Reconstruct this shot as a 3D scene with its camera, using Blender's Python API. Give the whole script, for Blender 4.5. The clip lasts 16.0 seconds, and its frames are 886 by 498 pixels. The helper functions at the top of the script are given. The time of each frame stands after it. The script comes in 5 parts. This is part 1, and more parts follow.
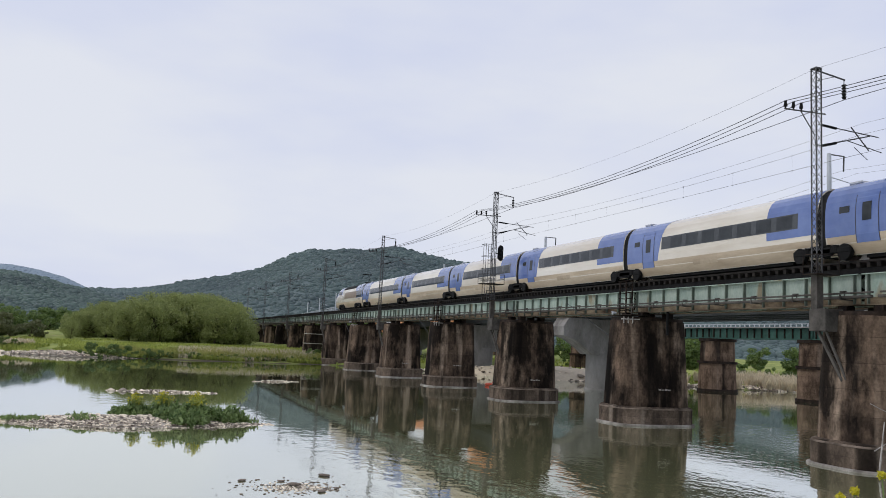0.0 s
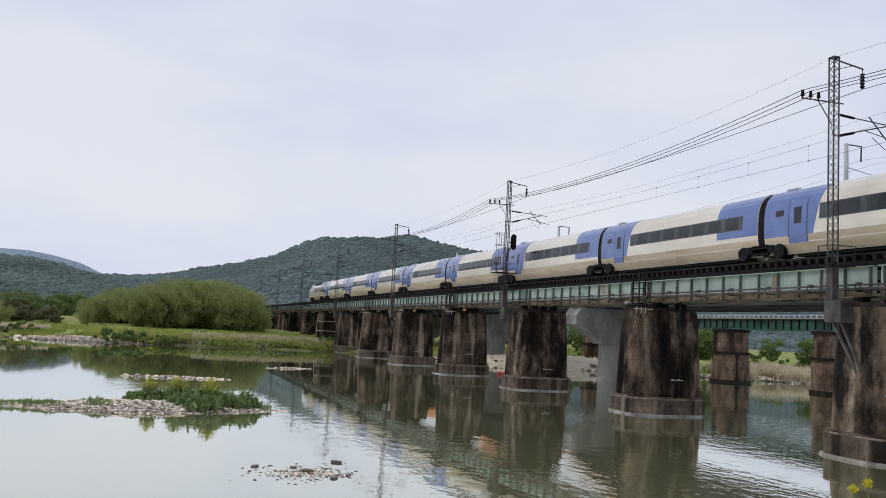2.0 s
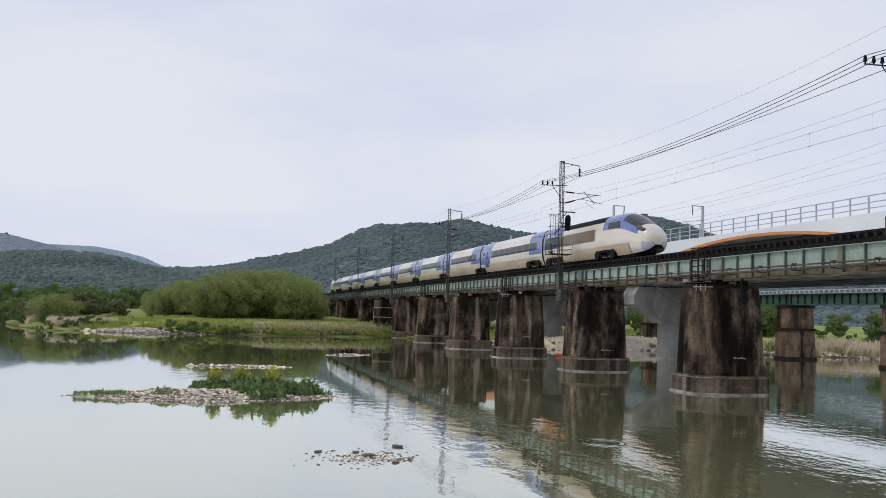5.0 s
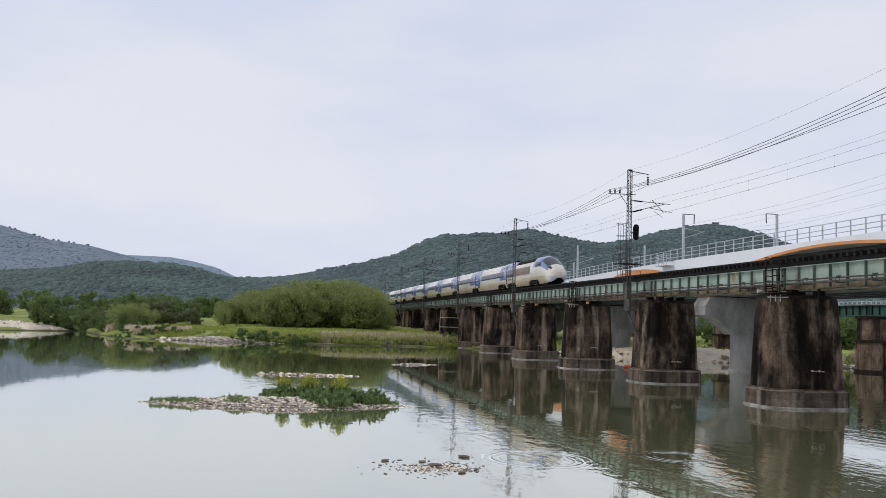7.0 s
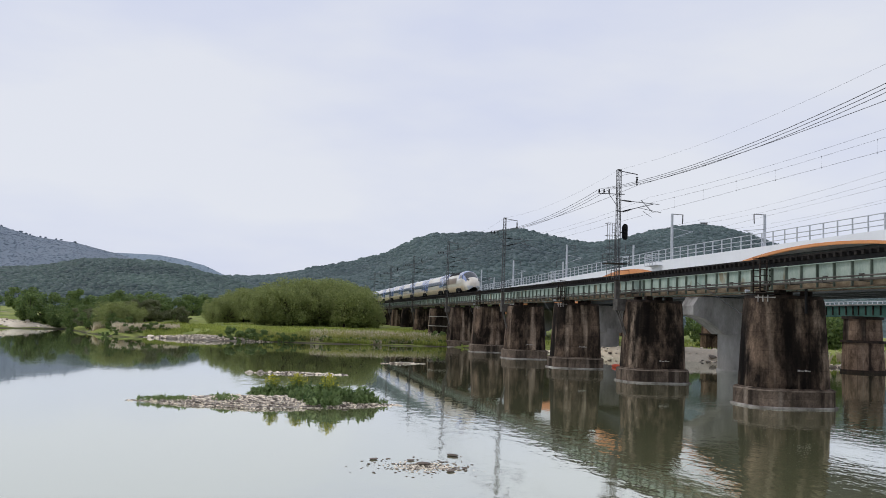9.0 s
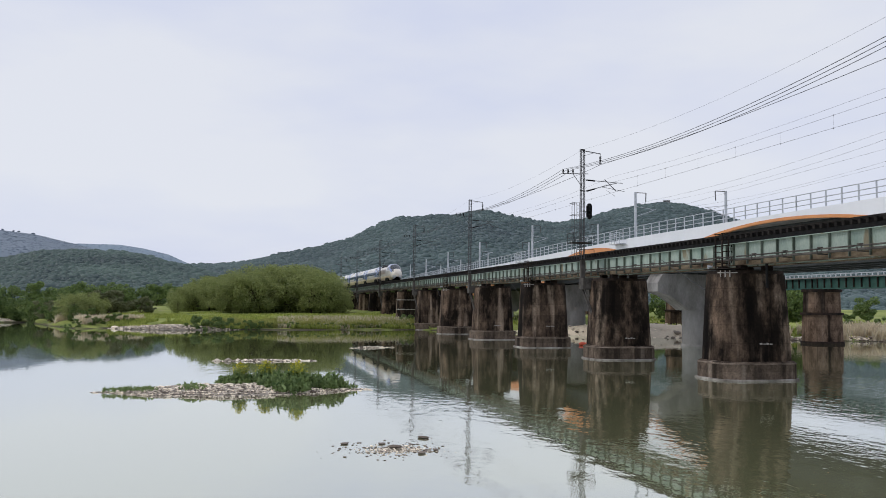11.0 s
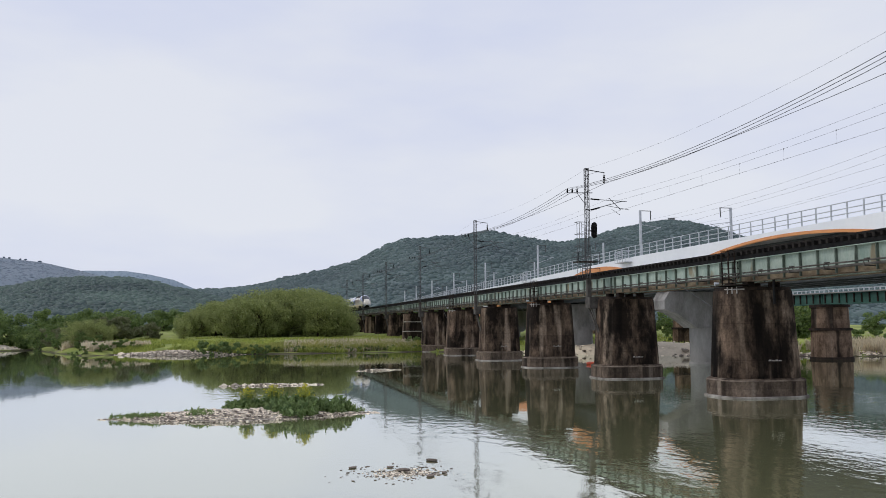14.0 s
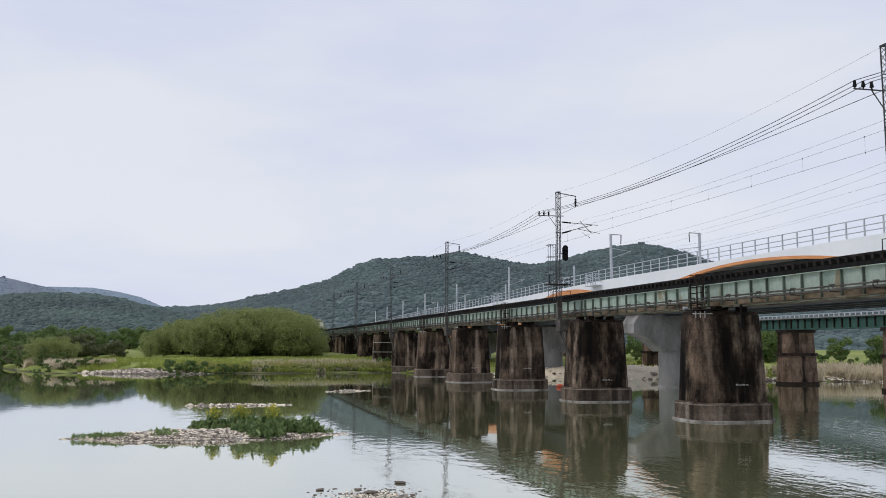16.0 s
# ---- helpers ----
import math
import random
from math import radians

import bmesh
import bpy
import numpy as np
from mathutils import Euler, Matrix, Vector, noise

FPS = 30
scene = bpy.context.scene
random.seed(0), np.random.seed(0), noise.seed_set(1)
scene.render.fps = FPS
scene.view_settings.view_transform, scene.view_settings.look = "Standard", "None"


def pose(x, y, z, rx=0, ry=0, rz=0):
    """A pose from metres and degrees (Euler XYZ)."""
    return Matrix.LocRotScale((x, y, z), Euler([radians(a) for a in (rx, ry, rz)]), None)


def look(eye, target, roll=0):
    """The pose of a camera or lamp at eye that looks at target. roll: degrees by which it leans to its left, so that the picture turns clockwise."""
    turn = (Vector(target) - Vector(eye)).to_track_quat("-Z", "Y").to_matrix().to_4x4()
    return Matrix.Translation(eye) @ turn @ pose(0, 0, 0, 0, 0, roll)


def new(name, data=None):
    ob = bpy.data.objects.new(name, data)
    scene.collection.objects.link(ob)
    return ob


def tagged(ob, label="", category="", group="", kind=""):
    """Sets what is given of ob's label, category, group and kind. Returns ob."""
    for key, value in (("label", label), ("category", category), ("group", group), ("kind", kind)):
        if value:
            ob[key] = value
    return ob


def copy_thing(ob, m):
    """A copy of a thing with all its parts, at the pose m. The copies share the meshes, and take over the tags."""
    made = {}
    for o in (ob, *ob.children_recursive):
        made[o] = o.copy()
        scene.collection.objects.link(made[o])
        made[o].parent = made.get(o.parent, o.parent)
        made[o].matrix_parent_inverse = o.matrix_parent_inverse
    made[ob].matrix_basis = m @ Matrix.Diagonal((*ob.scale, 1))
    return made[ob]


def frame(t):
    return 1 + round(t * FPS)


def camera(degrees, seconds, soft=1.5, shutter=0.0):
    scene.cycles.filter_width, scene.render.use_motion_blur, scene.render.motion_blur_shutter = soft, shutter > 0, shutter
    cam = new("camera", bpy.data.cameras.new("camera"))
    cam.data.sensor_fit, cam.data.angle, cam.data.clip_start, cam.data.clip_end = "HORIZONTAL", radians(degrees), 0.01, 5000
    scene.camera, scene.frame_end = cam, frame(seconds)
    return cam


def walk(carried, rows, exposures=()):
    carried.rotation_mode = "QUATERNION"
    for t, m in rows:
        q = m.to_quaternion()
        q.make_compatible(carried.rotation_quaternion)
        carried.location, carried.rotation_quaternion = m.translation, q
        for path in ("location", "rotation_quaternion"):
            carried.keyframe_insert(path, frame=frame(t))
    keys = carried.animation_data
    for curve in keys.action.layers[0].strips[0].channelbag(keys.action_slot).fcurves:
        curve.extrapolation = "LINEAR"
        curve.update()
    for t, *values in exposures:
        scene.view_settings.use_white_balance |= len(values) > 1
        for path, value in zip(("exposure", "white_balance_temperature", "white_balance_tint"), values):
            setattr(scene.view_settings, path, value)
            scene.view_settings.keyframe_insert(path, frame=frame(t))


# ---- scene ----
EYE = 5.0  # height over the water


def aim(yaw, pitch, roll):
    return pose(0, 0, EYE, 90 + pitch, 0, yaw) @ pose(0, 0, 0, 0, 0, roll)


cam = camera(56.98, 16.0, soft=0.9)
walk(cam, [
    (0, aim(-19.76, 6.59, 2.78)),
    (0.5, aim(-19.66, 6.77, 2.92)),
    (1, aim(-19.40, 6.52, 3.29)),
    (1.5, aim(-19.10, 6.16, 3.44)),
    (2, aim(-18.89, 5.74, 3.23)),
    (2.5, aim(-18.65, 5.25, 2.97)),
    (3, aim(-18.33, 4.93, 2.69)),
    (5.5, aim(-13.57, 4.34, 1.65)),
    (6, aim(-11.82, 4.29, 1.59)),
    (6.5, aim(-10.82, 4.72, 1.72)),
    (7, aim(-10.49, 5.01, 1.99)),
    (7.5, aim(-10.43, 5.03, 2.17)),
    (8, aim(-10.44, 5.14, 2.28)),
    (8.5, aim(-10.68, 5.23, 2.31)),
    (9, aim(-11.24, 4.96, 2.16)),
    (9.5, aim(-12.07, 4.42, 1.80)),
    (10, aim(-12.95, 4.03, 1.54)),
    (12.5, aim(-13.59, 3.69, -0.14)),
    (13, aim(-13.41, 4.00, -0.32)),
    (13.5, aim(-13.21, 4.60, -0.25)),
    (14, aim(-13.26, 5.31, -0.23)),
    (14.5, aim(-13.69, 6.08, -0.20)),
    (15, aim(-14.34, 6.72, -0.02)),
    (15.5, aim(-14.94, 6.89, 0.34)),
    (16, aim(-15.25, 6.78, 0.39)),
])

# ---- sky and light ----
SUN_EL, SUN_AZ = 50.0, 278.0   # degrees; azimuth from +Y towards +X

world = bpy.data.worlds.new("overcast")
scene.world = world
world.use_nodes = True
wn, wl = world.node_tree.nodes, world.node_tree.links
wn.clear()
w_out = wn.new("ShaderNodeOutputWorld")
w_sky = wn.new("ShaderNodeTexSky")
w_sky.sky_type, w_sky.sun_disc = "NISHITA", False
w_sky.sun_elevation, w_sky.sun_rotation = radians(SUN_EL), radians(SUN_AZ)
w_bg = wn.new("ShaderNodeBackground")
w_bg.inputs["Strength"].default_value = 0.09
wl.new(w_sky.outputs[0], w_bg.inputs["Color"])
w_co = wn.new("ShaderNodeTexCoord")
w_map = wn.new("ShaderNodeMapping")
w_map.inputs["Scale"].default_value = (1.0, 1.0, 3.2)
wl.new(w_co.outputs["Generated"], w_map.inputs["Vector"])
w_no = wn.new("ShaderNodeTexNoise")
w_no.inputs["Scale"].default_value, w_no.inputs["Detail"].default_value = 1.7, 5.0
w_no.inputs["Roughness"].default_value = 0.5
wl.new(w_map.outputs[0], w_no.inputs["Vector"])
w_ra = wn.new("ShaderNodeValToRGB")
w_ra.color_ramp.elements[0].position, w_ra.color_ramp.elements[0].color = 0.34, (0.60, 0.655, 0.87, 1)
w_ra.color_ramp.elements[1].position, w_ra.color_ramp.elements[1].color = 0.64, (0.785, 0.81, 0.885, 1)
wl.new(w_no.outputs["Fac"], w_ra.inputs["Fac"])
w_cl = wn.new("ShaderNodeBackground")
w_cl.inputs["Strength"].default_value = 1.0
wl.new(w_ra.outputs[0], w_cl.inputs["Color"])
w_mix = wn.new("ShaderNodeMixShader")
w_mix.inputs[0].default_value = 0.93
wl.new(w_bg.outputs[0], w_mix.inputs[1])
wl.new(w_cl.outputs[0], w_mix.inputs[2])
wl.new(w_mix.outputs[0], w_out.inputs["Surface"])

sun = new("sun", bpy.data.lights.new("sun", "SUN"))
sun.data.energy, sun.data.angle, sun.data.color = 1.0, radians(22), (1.0, 0.96, 0.9)
_az, _el = radians(SUN_AZ), radians(SUN_EL)
sun.matrix_world = look((0, 0, 60), Vector((0, 0, 60)) - Vector((math.sin(_az) * math.cos(_el), math.cos(_az) * math.cos(_el), math.sin(_el))))


# ---- materials ----
def material(name, dark, light, scale=1.0, rough=0.7, bump=0.0, metal=0.0, stretch=(1, 1, 1), low=0.35, high=0.65,
             grain=0.0, spots=None, vary=0.0, detail=6.0):
    """Two colours mixed by noise of that scale (per metre), with fine grain, relief and spots of a third colour."""
    m = bpy.data.materials.new(name)
    m.use_nodes = True
    n, l = m.node_tree.nodes, m.node_tree.links
    b = n["Principled BSDF"]
    b.inputs["Roughness"].default_value, b.inputs["Metallic"].default_value = rough, metal
    if rough >= 0.75:
        b.inputs["Specular IOR Level"].default_value = 0.2  # dull porous surfaces
    co, mp, info = n.new("ShaderNodeTexCoord"), n.new("ShaderNodeMapping"), n.new("ShaderNodeObjectInfo")
    shift = n.new("ShaderNodeVectorMath")
    shift.operation = "MULTIPLY_ADD"
    rnd = n.new("ShaderNodeCombineXYZ")
    for k in range(3):
        l.new(info.outputs["Random"], rnd.inputs[k])
    shift.inputs[1].default_value = (37, 61, 0.0)
    l.new(rnd.outputs[0], shift.inputs[0])
    l.new(co.outputs["Object"], shift.inputs[2])
    mp.inputs["Scale"].default_value = stretch
    l.new(shift.outputs[0], mp.inputs["Vector"])
    no = n.new("ShaderNodeTexNoise")
    no.inputs["Scale"].default_value, no.inputs["Detail"].default_value = scale, detail
    no.inputs["Roughness"].default_value = 0.62
    l.new(mp.outputs[0], no.inputs["Vector"])
    ra = n.new("ShaderNodeValToRGB")
    ra.color_ramp.elements[0].position, ra.color_ramp.elements[0].color = low, (*dark, 1)
    ra.color_ramp.elements[1].position, ra.color_ramp.elements[1].color = high, (*light, 1)
    l.new(no.outputs["Fac"], ra.inputs["Fac"])
    colour = ra.outputs[0]
    if spots:
        sc, amount, col, st = spots
        m2 = n.new("ShaderNodeMapping")
        m2.inputs["Scale"].default_value = st
        l.new(shift.outputs[0], m2.inputs["Vector"])
        n2 = n.new("ShaderNodeTexNoise")
        n2.inputs["Scale"].default_value, n2.inputs["Detail"].default_value = sc, 4.0
        l.new(m2.outputs[0], n2.inputs["Vector"])
        r2 = n.new("ShaderNodeMapRange")
        r2.inputs["From Min"].default_value, r2.inputs["From Max"].default_value = 1 - amount, 1.08 - amount
        l.new(n2.outputs["Fac"], r2.inputs["Value"])
        mx = n.new("ShaderNodeMixRGB")
        mx.inputs["Color2"].default_value = (*col, 1)
        l.new(r2.outputs[0], mx.inputs["Fac"])
        l.new(colour, mx.inputs["Color1"])
        colour = mx.outputs[0]
    if grain or vary:
        hs = n.new("ShaderNodeHueSaturation")
        l.new(colour, hs.inputs["Color"])
        g = n.new("ShaderNodeTexNoise")
        g.inputs["Scale"].default_value, g.inputs["Detail"].default_value = scale * 14, 3.0
        l.new(mp.outputs[0], g.inputs["Vector"])
        gm = n.new("ShaderNodeMapRange")
        gm.inputs["To Min"].default_value, gm.inputs["To Max"].default_value = 1 - grain, 1 + grain
        l.new(g.outputs["Fac"], gm.inputs["Value"])
        vm = n.new("ShaderNodeMapRange")
        vm.inputs["To Min"].default_value, vm.inputs["To Max"].default_value = 1 - vary, 1 + vary
        l.new(info.outputs["Random"], vm.inputs["Value"])
        mu = n.new("ShaderNodeMath")
        mu.operation = "MULTIPLY"
        l.new(gm.outputs[0], mu.inputs[0])
        l.new(vm.outputs[0], mu.inputs[1])
        l.new(mu.outputs[0], hs.inputs["Value"])
        colour = hs.outputs[0]
    l.new(colour, b.inputs["Base Color"])
    if bump:
        bn, bp = n.new("ShaderNodeTexNoise"), n.new("ShaderNodeBump")
        bn.inputs["Scale"].default_value, bn.inputs["Detail"].default_value = scale * 6, 6.0
        l.new(mp.outputs[0], bn.inputs["Vector"])
        bp.inputs["Strength"].default_value, bp.inputs["Distance"].default_value = bump, 0.05
        l.new(bn.outputs["Fac"], bp.inputs["Height"])
        l.new(bp.outputs[0], b.inputs["Normal"])
    return m


def leaf_material(name, dark, light, through_light=0.25, scale=0.5, own=0.55, wide=0.6):
    """Foliage: each leaf clump takes its own tone."""
    m = bpy.data.materials.new(name)
    m.use_nodes = True
    n, l = m.node_tree.nodes, m.node_tree.links
    b = n["Principled BSDF"]
    b.inputs["Roughness"].default_value = 0.65
    geo, no, co = n.new("ShaderNodeNewGeometry"), n.new("ShaderNodeTexNoise"), n.new("ShaderNodeTexCoord")
    no.inputs["Scale"].default_value = scale
    l.new(co.outputs["Object"], no.inputs["Vector"])
    ad = n.new("ShaderNodeMath")
    ad.operation = "MULTIPLY_ADD"
    ad.inputs[1].default_value, ad.inputs[2].default_value = own, 0.525 - 0.5 * own - 0.5 * wide
    l.new(geo.outputs["Random Per Island"], ad.inputs[0])
    a2 = n.new("ShaderNodeMath")
    l.new(ad.outputs[0], a2.inputs[0])
    a3 = n.new("ShaderNodeMath")
    a3.operation = "MULTIPLY"
    a3.inputs[1].default_value = wide
    l.new(no.outputs["Fac"], a3.inputs[0])
    l.new(a3.outputs[0], a2.inputs[1])
    ra = n.new("ShaderNodeValToRGB")
    ra.color_ramp.elements[0].position, ra.color_ramp.elements[0].color = 0.15, (*dark, 1)
    ra.color_ramp.elements[1].position, ra.color_ramp.elements[1].color = 0.9, (*light, 1)
    l.new(a2.outputs[0], ra.inputs["Fac"])
    l.new(ra.outputs[0], b.inputs["Base Color"])
    tr, mx = n.new("ShaderNodeBsdfTranslucent"), n.new("ShaderNodeMixShader")
    l.new(ra.outputs[0], tr.inputs["Color"])
    mx.inputs[0].default_value = through_light
    l.new(b.outputs[0], mx.inputs[1])
    l.new(tr.outputs[0], mx.inputs[2])
    l.new(mx.outputs[0], n["Material Output"].inputs["Surface"])
    return m


M = {}


def weathered_concrete(name, dark, light, stain, run, lift=1.25, soot=(0.46, 0.56), pale=(0.60, 0.72), soot_amount=0.92):
    """Cast concrete poured in lifts: blotches, sooty runs down the face, pale lime runs and thin joints between lifts."""
    m = bpy.data.materials.new(name)
    m.use_nodes = True
    n, l = m.node_tree.nodes, m.node_tree.links
    b = n["Principled BSDF"]
    b.inputs["Roughness"].default_value, b.inputs["Specular IOR Level"].default_value = 0.95, 0.08
    co, info, rnd, shift = n.new("ShaderNodeTexCoord"), n.new("ShaderNodeObjectInfo"), n.new("ShaderNodeCombineXYZ"), n.new("ShaderNodeVectorMath")
    for k in range(2):
        l.new(info.outputs["Random"], rnd.inputs[k])
    shift.operation = "MULTIPLY_ADD"
    shift.inputs[1].default_value = (37, 61, 0)
    l.new(rnd.outputs[0], shift.inputs[0])
    l.new(co.outputs["Object"], shift.inputs[2])

    def cloud(stretch, detail, rough, a, c):
        mp, no, mr = n.new("ShaderNodeMapping"), n.new("ShaderNodeTexNoise"), n.new("ShaderNodeMapRange")
        mp.inputs["Scale"].default_value = stretch
        l.new(shift.outputs[0], mp.inputs["Vector"])
        no.inputs["Scale"].default_value, no.inputs["Detail"].default_value, no.inputs["Roughness"].default_value = 1.0, detail, rough
        l.new(mp.outputs[0], no.inputs["Vector"])
        mr.inputs["From Min"].default_value, mr.inputs["From Max"].default_value = a, c
        l.new(no.outputs["Fac"], mr.inputs["Value"])
        return mr.outputs[0]

    def blend(fac, c1, c2, amount=1.0, mode="MIX"):
        mx = n.new("ShaderNodeMixRGB")
        mx.blend_type = mode
        if amount < 1:
            mu = n.new("ShaderNodeMath")
            mu.operation = "MULTIPLY"
            mu.inputs[1].default_value = amount
            l.new(fac, mu.inputs[0])
            fac = mu.outputs[0]
        l.new(fac, mx.inputs["Fac"])
        for sock, c in ((mx.inputs["Color1"], c1), (mx.inputs["Color2"], c2)):
            if isinstance(c, tuple):
                sock.default_value = (*c, 1)
            else:
                l.new(c, sock)
        return mx.outputs[0]

    c = blend(cloud((0.7, 0.7, 0.35), 7, 0.68, 0.38, 0.62), dark, light)
    c = blend(cloud((1.1, 1.1, 0.06), 2, 0.5, *pale), c, run, 0.75)
    c = blend(cloud((0.5, 0.5, 0.20), 8, 0.66, *soot), c, stain, soot_amount)
    c = blend(cloud((1.0, 1.0, 0.045), 2.5, 0.5, 0.55, 0.66), c, stain, 0.8)
    # lifts of concrete, each of its own tone, with a thin joint between them
    sep, div, flo, fra = n.new("ShaderNodeSeparateXYZ"), n.new("ShaderNodeMath"), n.new("ShaderNodeMath"), n.new("ShaderNodeMath")
    l.new(co.outputs["Object"], sep.inputs[0])
    div.operation, div.inputs[1].default_value = "DIVIDE", lift
    l.new(sep.outputs[2], div.inputs[0])
    flo.operation, fra.operation = "FLOOR", "FRACT"
    l.new(div.outputs[0], flo.inputs[0])
    l.new(div.outputs[0], fra.inputs[0])
    add, wn_, mr = n.new("ShaderNodeMath"), n.new("ShaderNodeTexWhiteNoise"), n.new("ShaderNodeMapRange")
    l.new(flo.outputs[0], add.inputs[0])
    l.new(info.outputs["Random"], add.inputs[1])
    wn_.noise_dimensions = "1D"
    l.new(add.outputs[0], wn_.inputs["W"])
    mr.inputs["To Min"].default_value, mr.inputs["To Max"].default_value = 0.84, 1.16
    l.new(wn_.outputs["Value"], mr.inputs["Value"])
    gr, gm, mu = n.new("ShaderNodeTexNoise"), n.new("ShaderNodeMapRange"), n.new("ShaderNodeMath")
    gr.inputs["Scale"].default_value, gr.inputs["Detail"].default_value = 7.0, 5.0
    l.new(shift.outputs[0], gr.inputs["Vector"])
    gm.inputs["To Min"].default_value, gm.inputs["To Max"].default_value = 0.45, 1.55
    l.new(gr.outputs["Fac"], gm.inputs["Value"])
    mu.operation = "MULTIPLY"
    l.new(mr.outputs[0], mu.inputs[0])
    l.new(gm.outputs[0], mu.inputs[1])
    hs = n.new("ShaderNodeHueSaturation")
    l.new(c, hs.inputs["Color"])
    l.new(mu.outputs[0], hs.inputs["Value"])
    jr = n.new("ShaderNodeMapRange")
    jr.inputs["From Min"].default_value, jr.inputs["From Max"].default_value = 0.0, 0.035
    jr.inputs["To Min"].default_value, jr.inputs["To Max"].default_value = 0.55, 0.0
    l.new(fra.outputs[0], jr.inputs["Value"])
    l.new(blend(jr.outputs[0], hs.outputs[0], stain), b.inputs["Base Color"])
    bp = n.new("ShaderNodeBump")
    bp.inputs["Strength"].default_value, bp.inputs["Distance"].default_value = 0.5, 0.05
    l.new(gr.outputs["Fac"], bp.inputs["Height"])
    l.new(bp.outputs[0], b.inputs["Normal"])
    return m


M["pier"] = weathered_concrete("stained_concrete", (0.04, 0.029, 0.022), (0.185, 0.13, 0.092), (0.005, 0.0042, 0.0038), (0.36, 0.275, 0.205), soot=(0.40, 0.55), pale=(0.54, 0.66))
M["ledge"] = material("waterline_concrete", (0.13, 0.115, 0.10), (0.44, 0.41, 0.37), 0.7, 0.9, 0.4, grain=0.3, low=0.35, high=0.65)
M["plinth"] = weathered_concrete("plinth_concrete", (0.06, 0.046, 0.036), (0.19, 0.145, 0.11), (0.018, 0.014, 0.011), (0.28, 0.235, 0.19), 0.62, (0.52, 0.66), (0.58, 0.74), 0.8)
M["edge"] = material("worn_concrete_edge", (0.07, 0.054, 0.042), (0.24, 0.19, 0.15), 1.2, 0.9, 0.3, grain=0.3)
M["lip"] = material("pale_concrete", (0.25, 0.23, 0.21), (0.5, 0.47, 0.43), 1.5, 0.9, 0.4, grain=0.25)
M["brown_pier"] = weathered_concrete("brown_stained_pier", (0.08, 0.054, 0.039), (0.25, 0.175, 0.125), (0.012, 0.009, 0.008), (0.30, 0.24, 0.19), 0.62, (0.50, 0.62), (0.62, 0.74), 0.85)
M["girder"] = material("weathered_green_paint", (0.23, 0.305, 0.26), (0.40, 0.465, 0.40), 0.7, 0.75, 0.15, stretch=(1, 1, 0.5), grain=0.2,
                       spots=(0.8, 0.41, (0.24, 0.21, 0.14), (1, 1, 0.4)), vary=0.12)
# stiffeners in a darker green than the web plates
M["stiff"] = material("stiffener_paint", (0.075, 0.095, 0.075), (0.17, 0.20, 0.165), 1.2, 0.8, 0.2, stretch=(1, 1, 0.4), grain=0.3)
M["flange"] = material("rusty_green_flange", (0.045, 0.028, 0.017), (0.25, 0.20, 0.135), 0.9, 0.85, 0.3, stretch=(1, 0.5, 1), grain=0.3)
M["trough"] = material("grey_green_pipe", (0.04, 0.036, 0.032), (0.115, 0.105, 0.092), 1.2, 0.8, 0.2, grain=0.2)
M["rust"] = material("dark_rusty_steel", (0.009, 0.007, 0.006), (0.045, 0.03, 0.022), 2.0, 0.85, 0.4, grain=0.3)
M["mast"] = material("dull_galvanised_steel", (0.035, 0.035, 0.037), (0.11, 0.11, 0.11), 1.5, 0.6, 0.1, metal=0.3, grain=0.15)
M["sleeper"] = material("tarred_sleeper", (0.006, 0.0055, 0.005), (0.028, 0.024, 0.021), 2.0, 0.9, 0.4, grain=0.3)
M["black"] = material("black_iron", (0.003, 0.003, 0.0035), (0.012, 0.0115, 0.011), 2.0, 0.8, 0.2, grain=0.2)
M["wire"] = material("wire", (0.03, 0.03, 0.033), (0.05, 0.05, 0.055), 1.0, 0.6)
M["concrete"] = material("grey_concrete", (0.20, 0.193, 0.183), (0.33, 0.32, 0.305), 0.4, 0.85, 0.2, stretch=(1, 1, 0.5), grain=0.12)
# cap a little darker than the column: dirt, and shade put into the tone
M["cap"] = material("stained_cap_concrete", (0.16, 0.153, 0.143), (0.33, 0.318, 0.30), 0.6, 0.9, 0.3, stretch=(1, 1, 0.4), grain=0.2)
M["white"] = material("white_panel", (0.78, 0.80, 0.82), (0.86, 0.87, 0.88), 0.15, 0.5, 0.0, grain=0.03)
M["orange"] = material("orange_paint", (0.62, 0.24, 0.08), (0.72, 0.31, 0.11), 0.4, 0.5)
M["rail_white"] = material("galvanised_rail", (0.42, 0.445, 0.47), (0.58, 0.60, 0.63), 0.8, 0.45, 0.0, metal=0.2)
# grey-green steel, its colour taken down to carry the shade under the deck
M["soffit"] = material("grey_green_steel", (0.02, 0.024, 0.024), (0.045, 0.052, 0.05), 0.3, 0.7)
M["far_green"] = material("dark_green_paint", (0.014, 0.06, 0.046), (0.05, 0.135, 0.108), 0.5, 0.6, grain=0.2)
M["grass"] = material("grassy_ground", (0.14, 0.18, 0.042), (0.32, 0.35, 0.098), 0.09, 0.95, 0.6, grain=0.35, spots=(0.13, 0.38, (0.34, 0.30, 0.20), (1, 1, 1)))
M["gravel"] = material("river_gravel", (0.16, 0.135, 0.11), (0.47, 0.42, 0.36), 1.4, 0.95, 0.9, grain=0.4, detail=10)
M["sand"] = material("pale_sand", (0.52, 0.44, 0.33), (0.74, 0.65, 0.51), 0.2, 0.95, 0.5, grain=0.2)
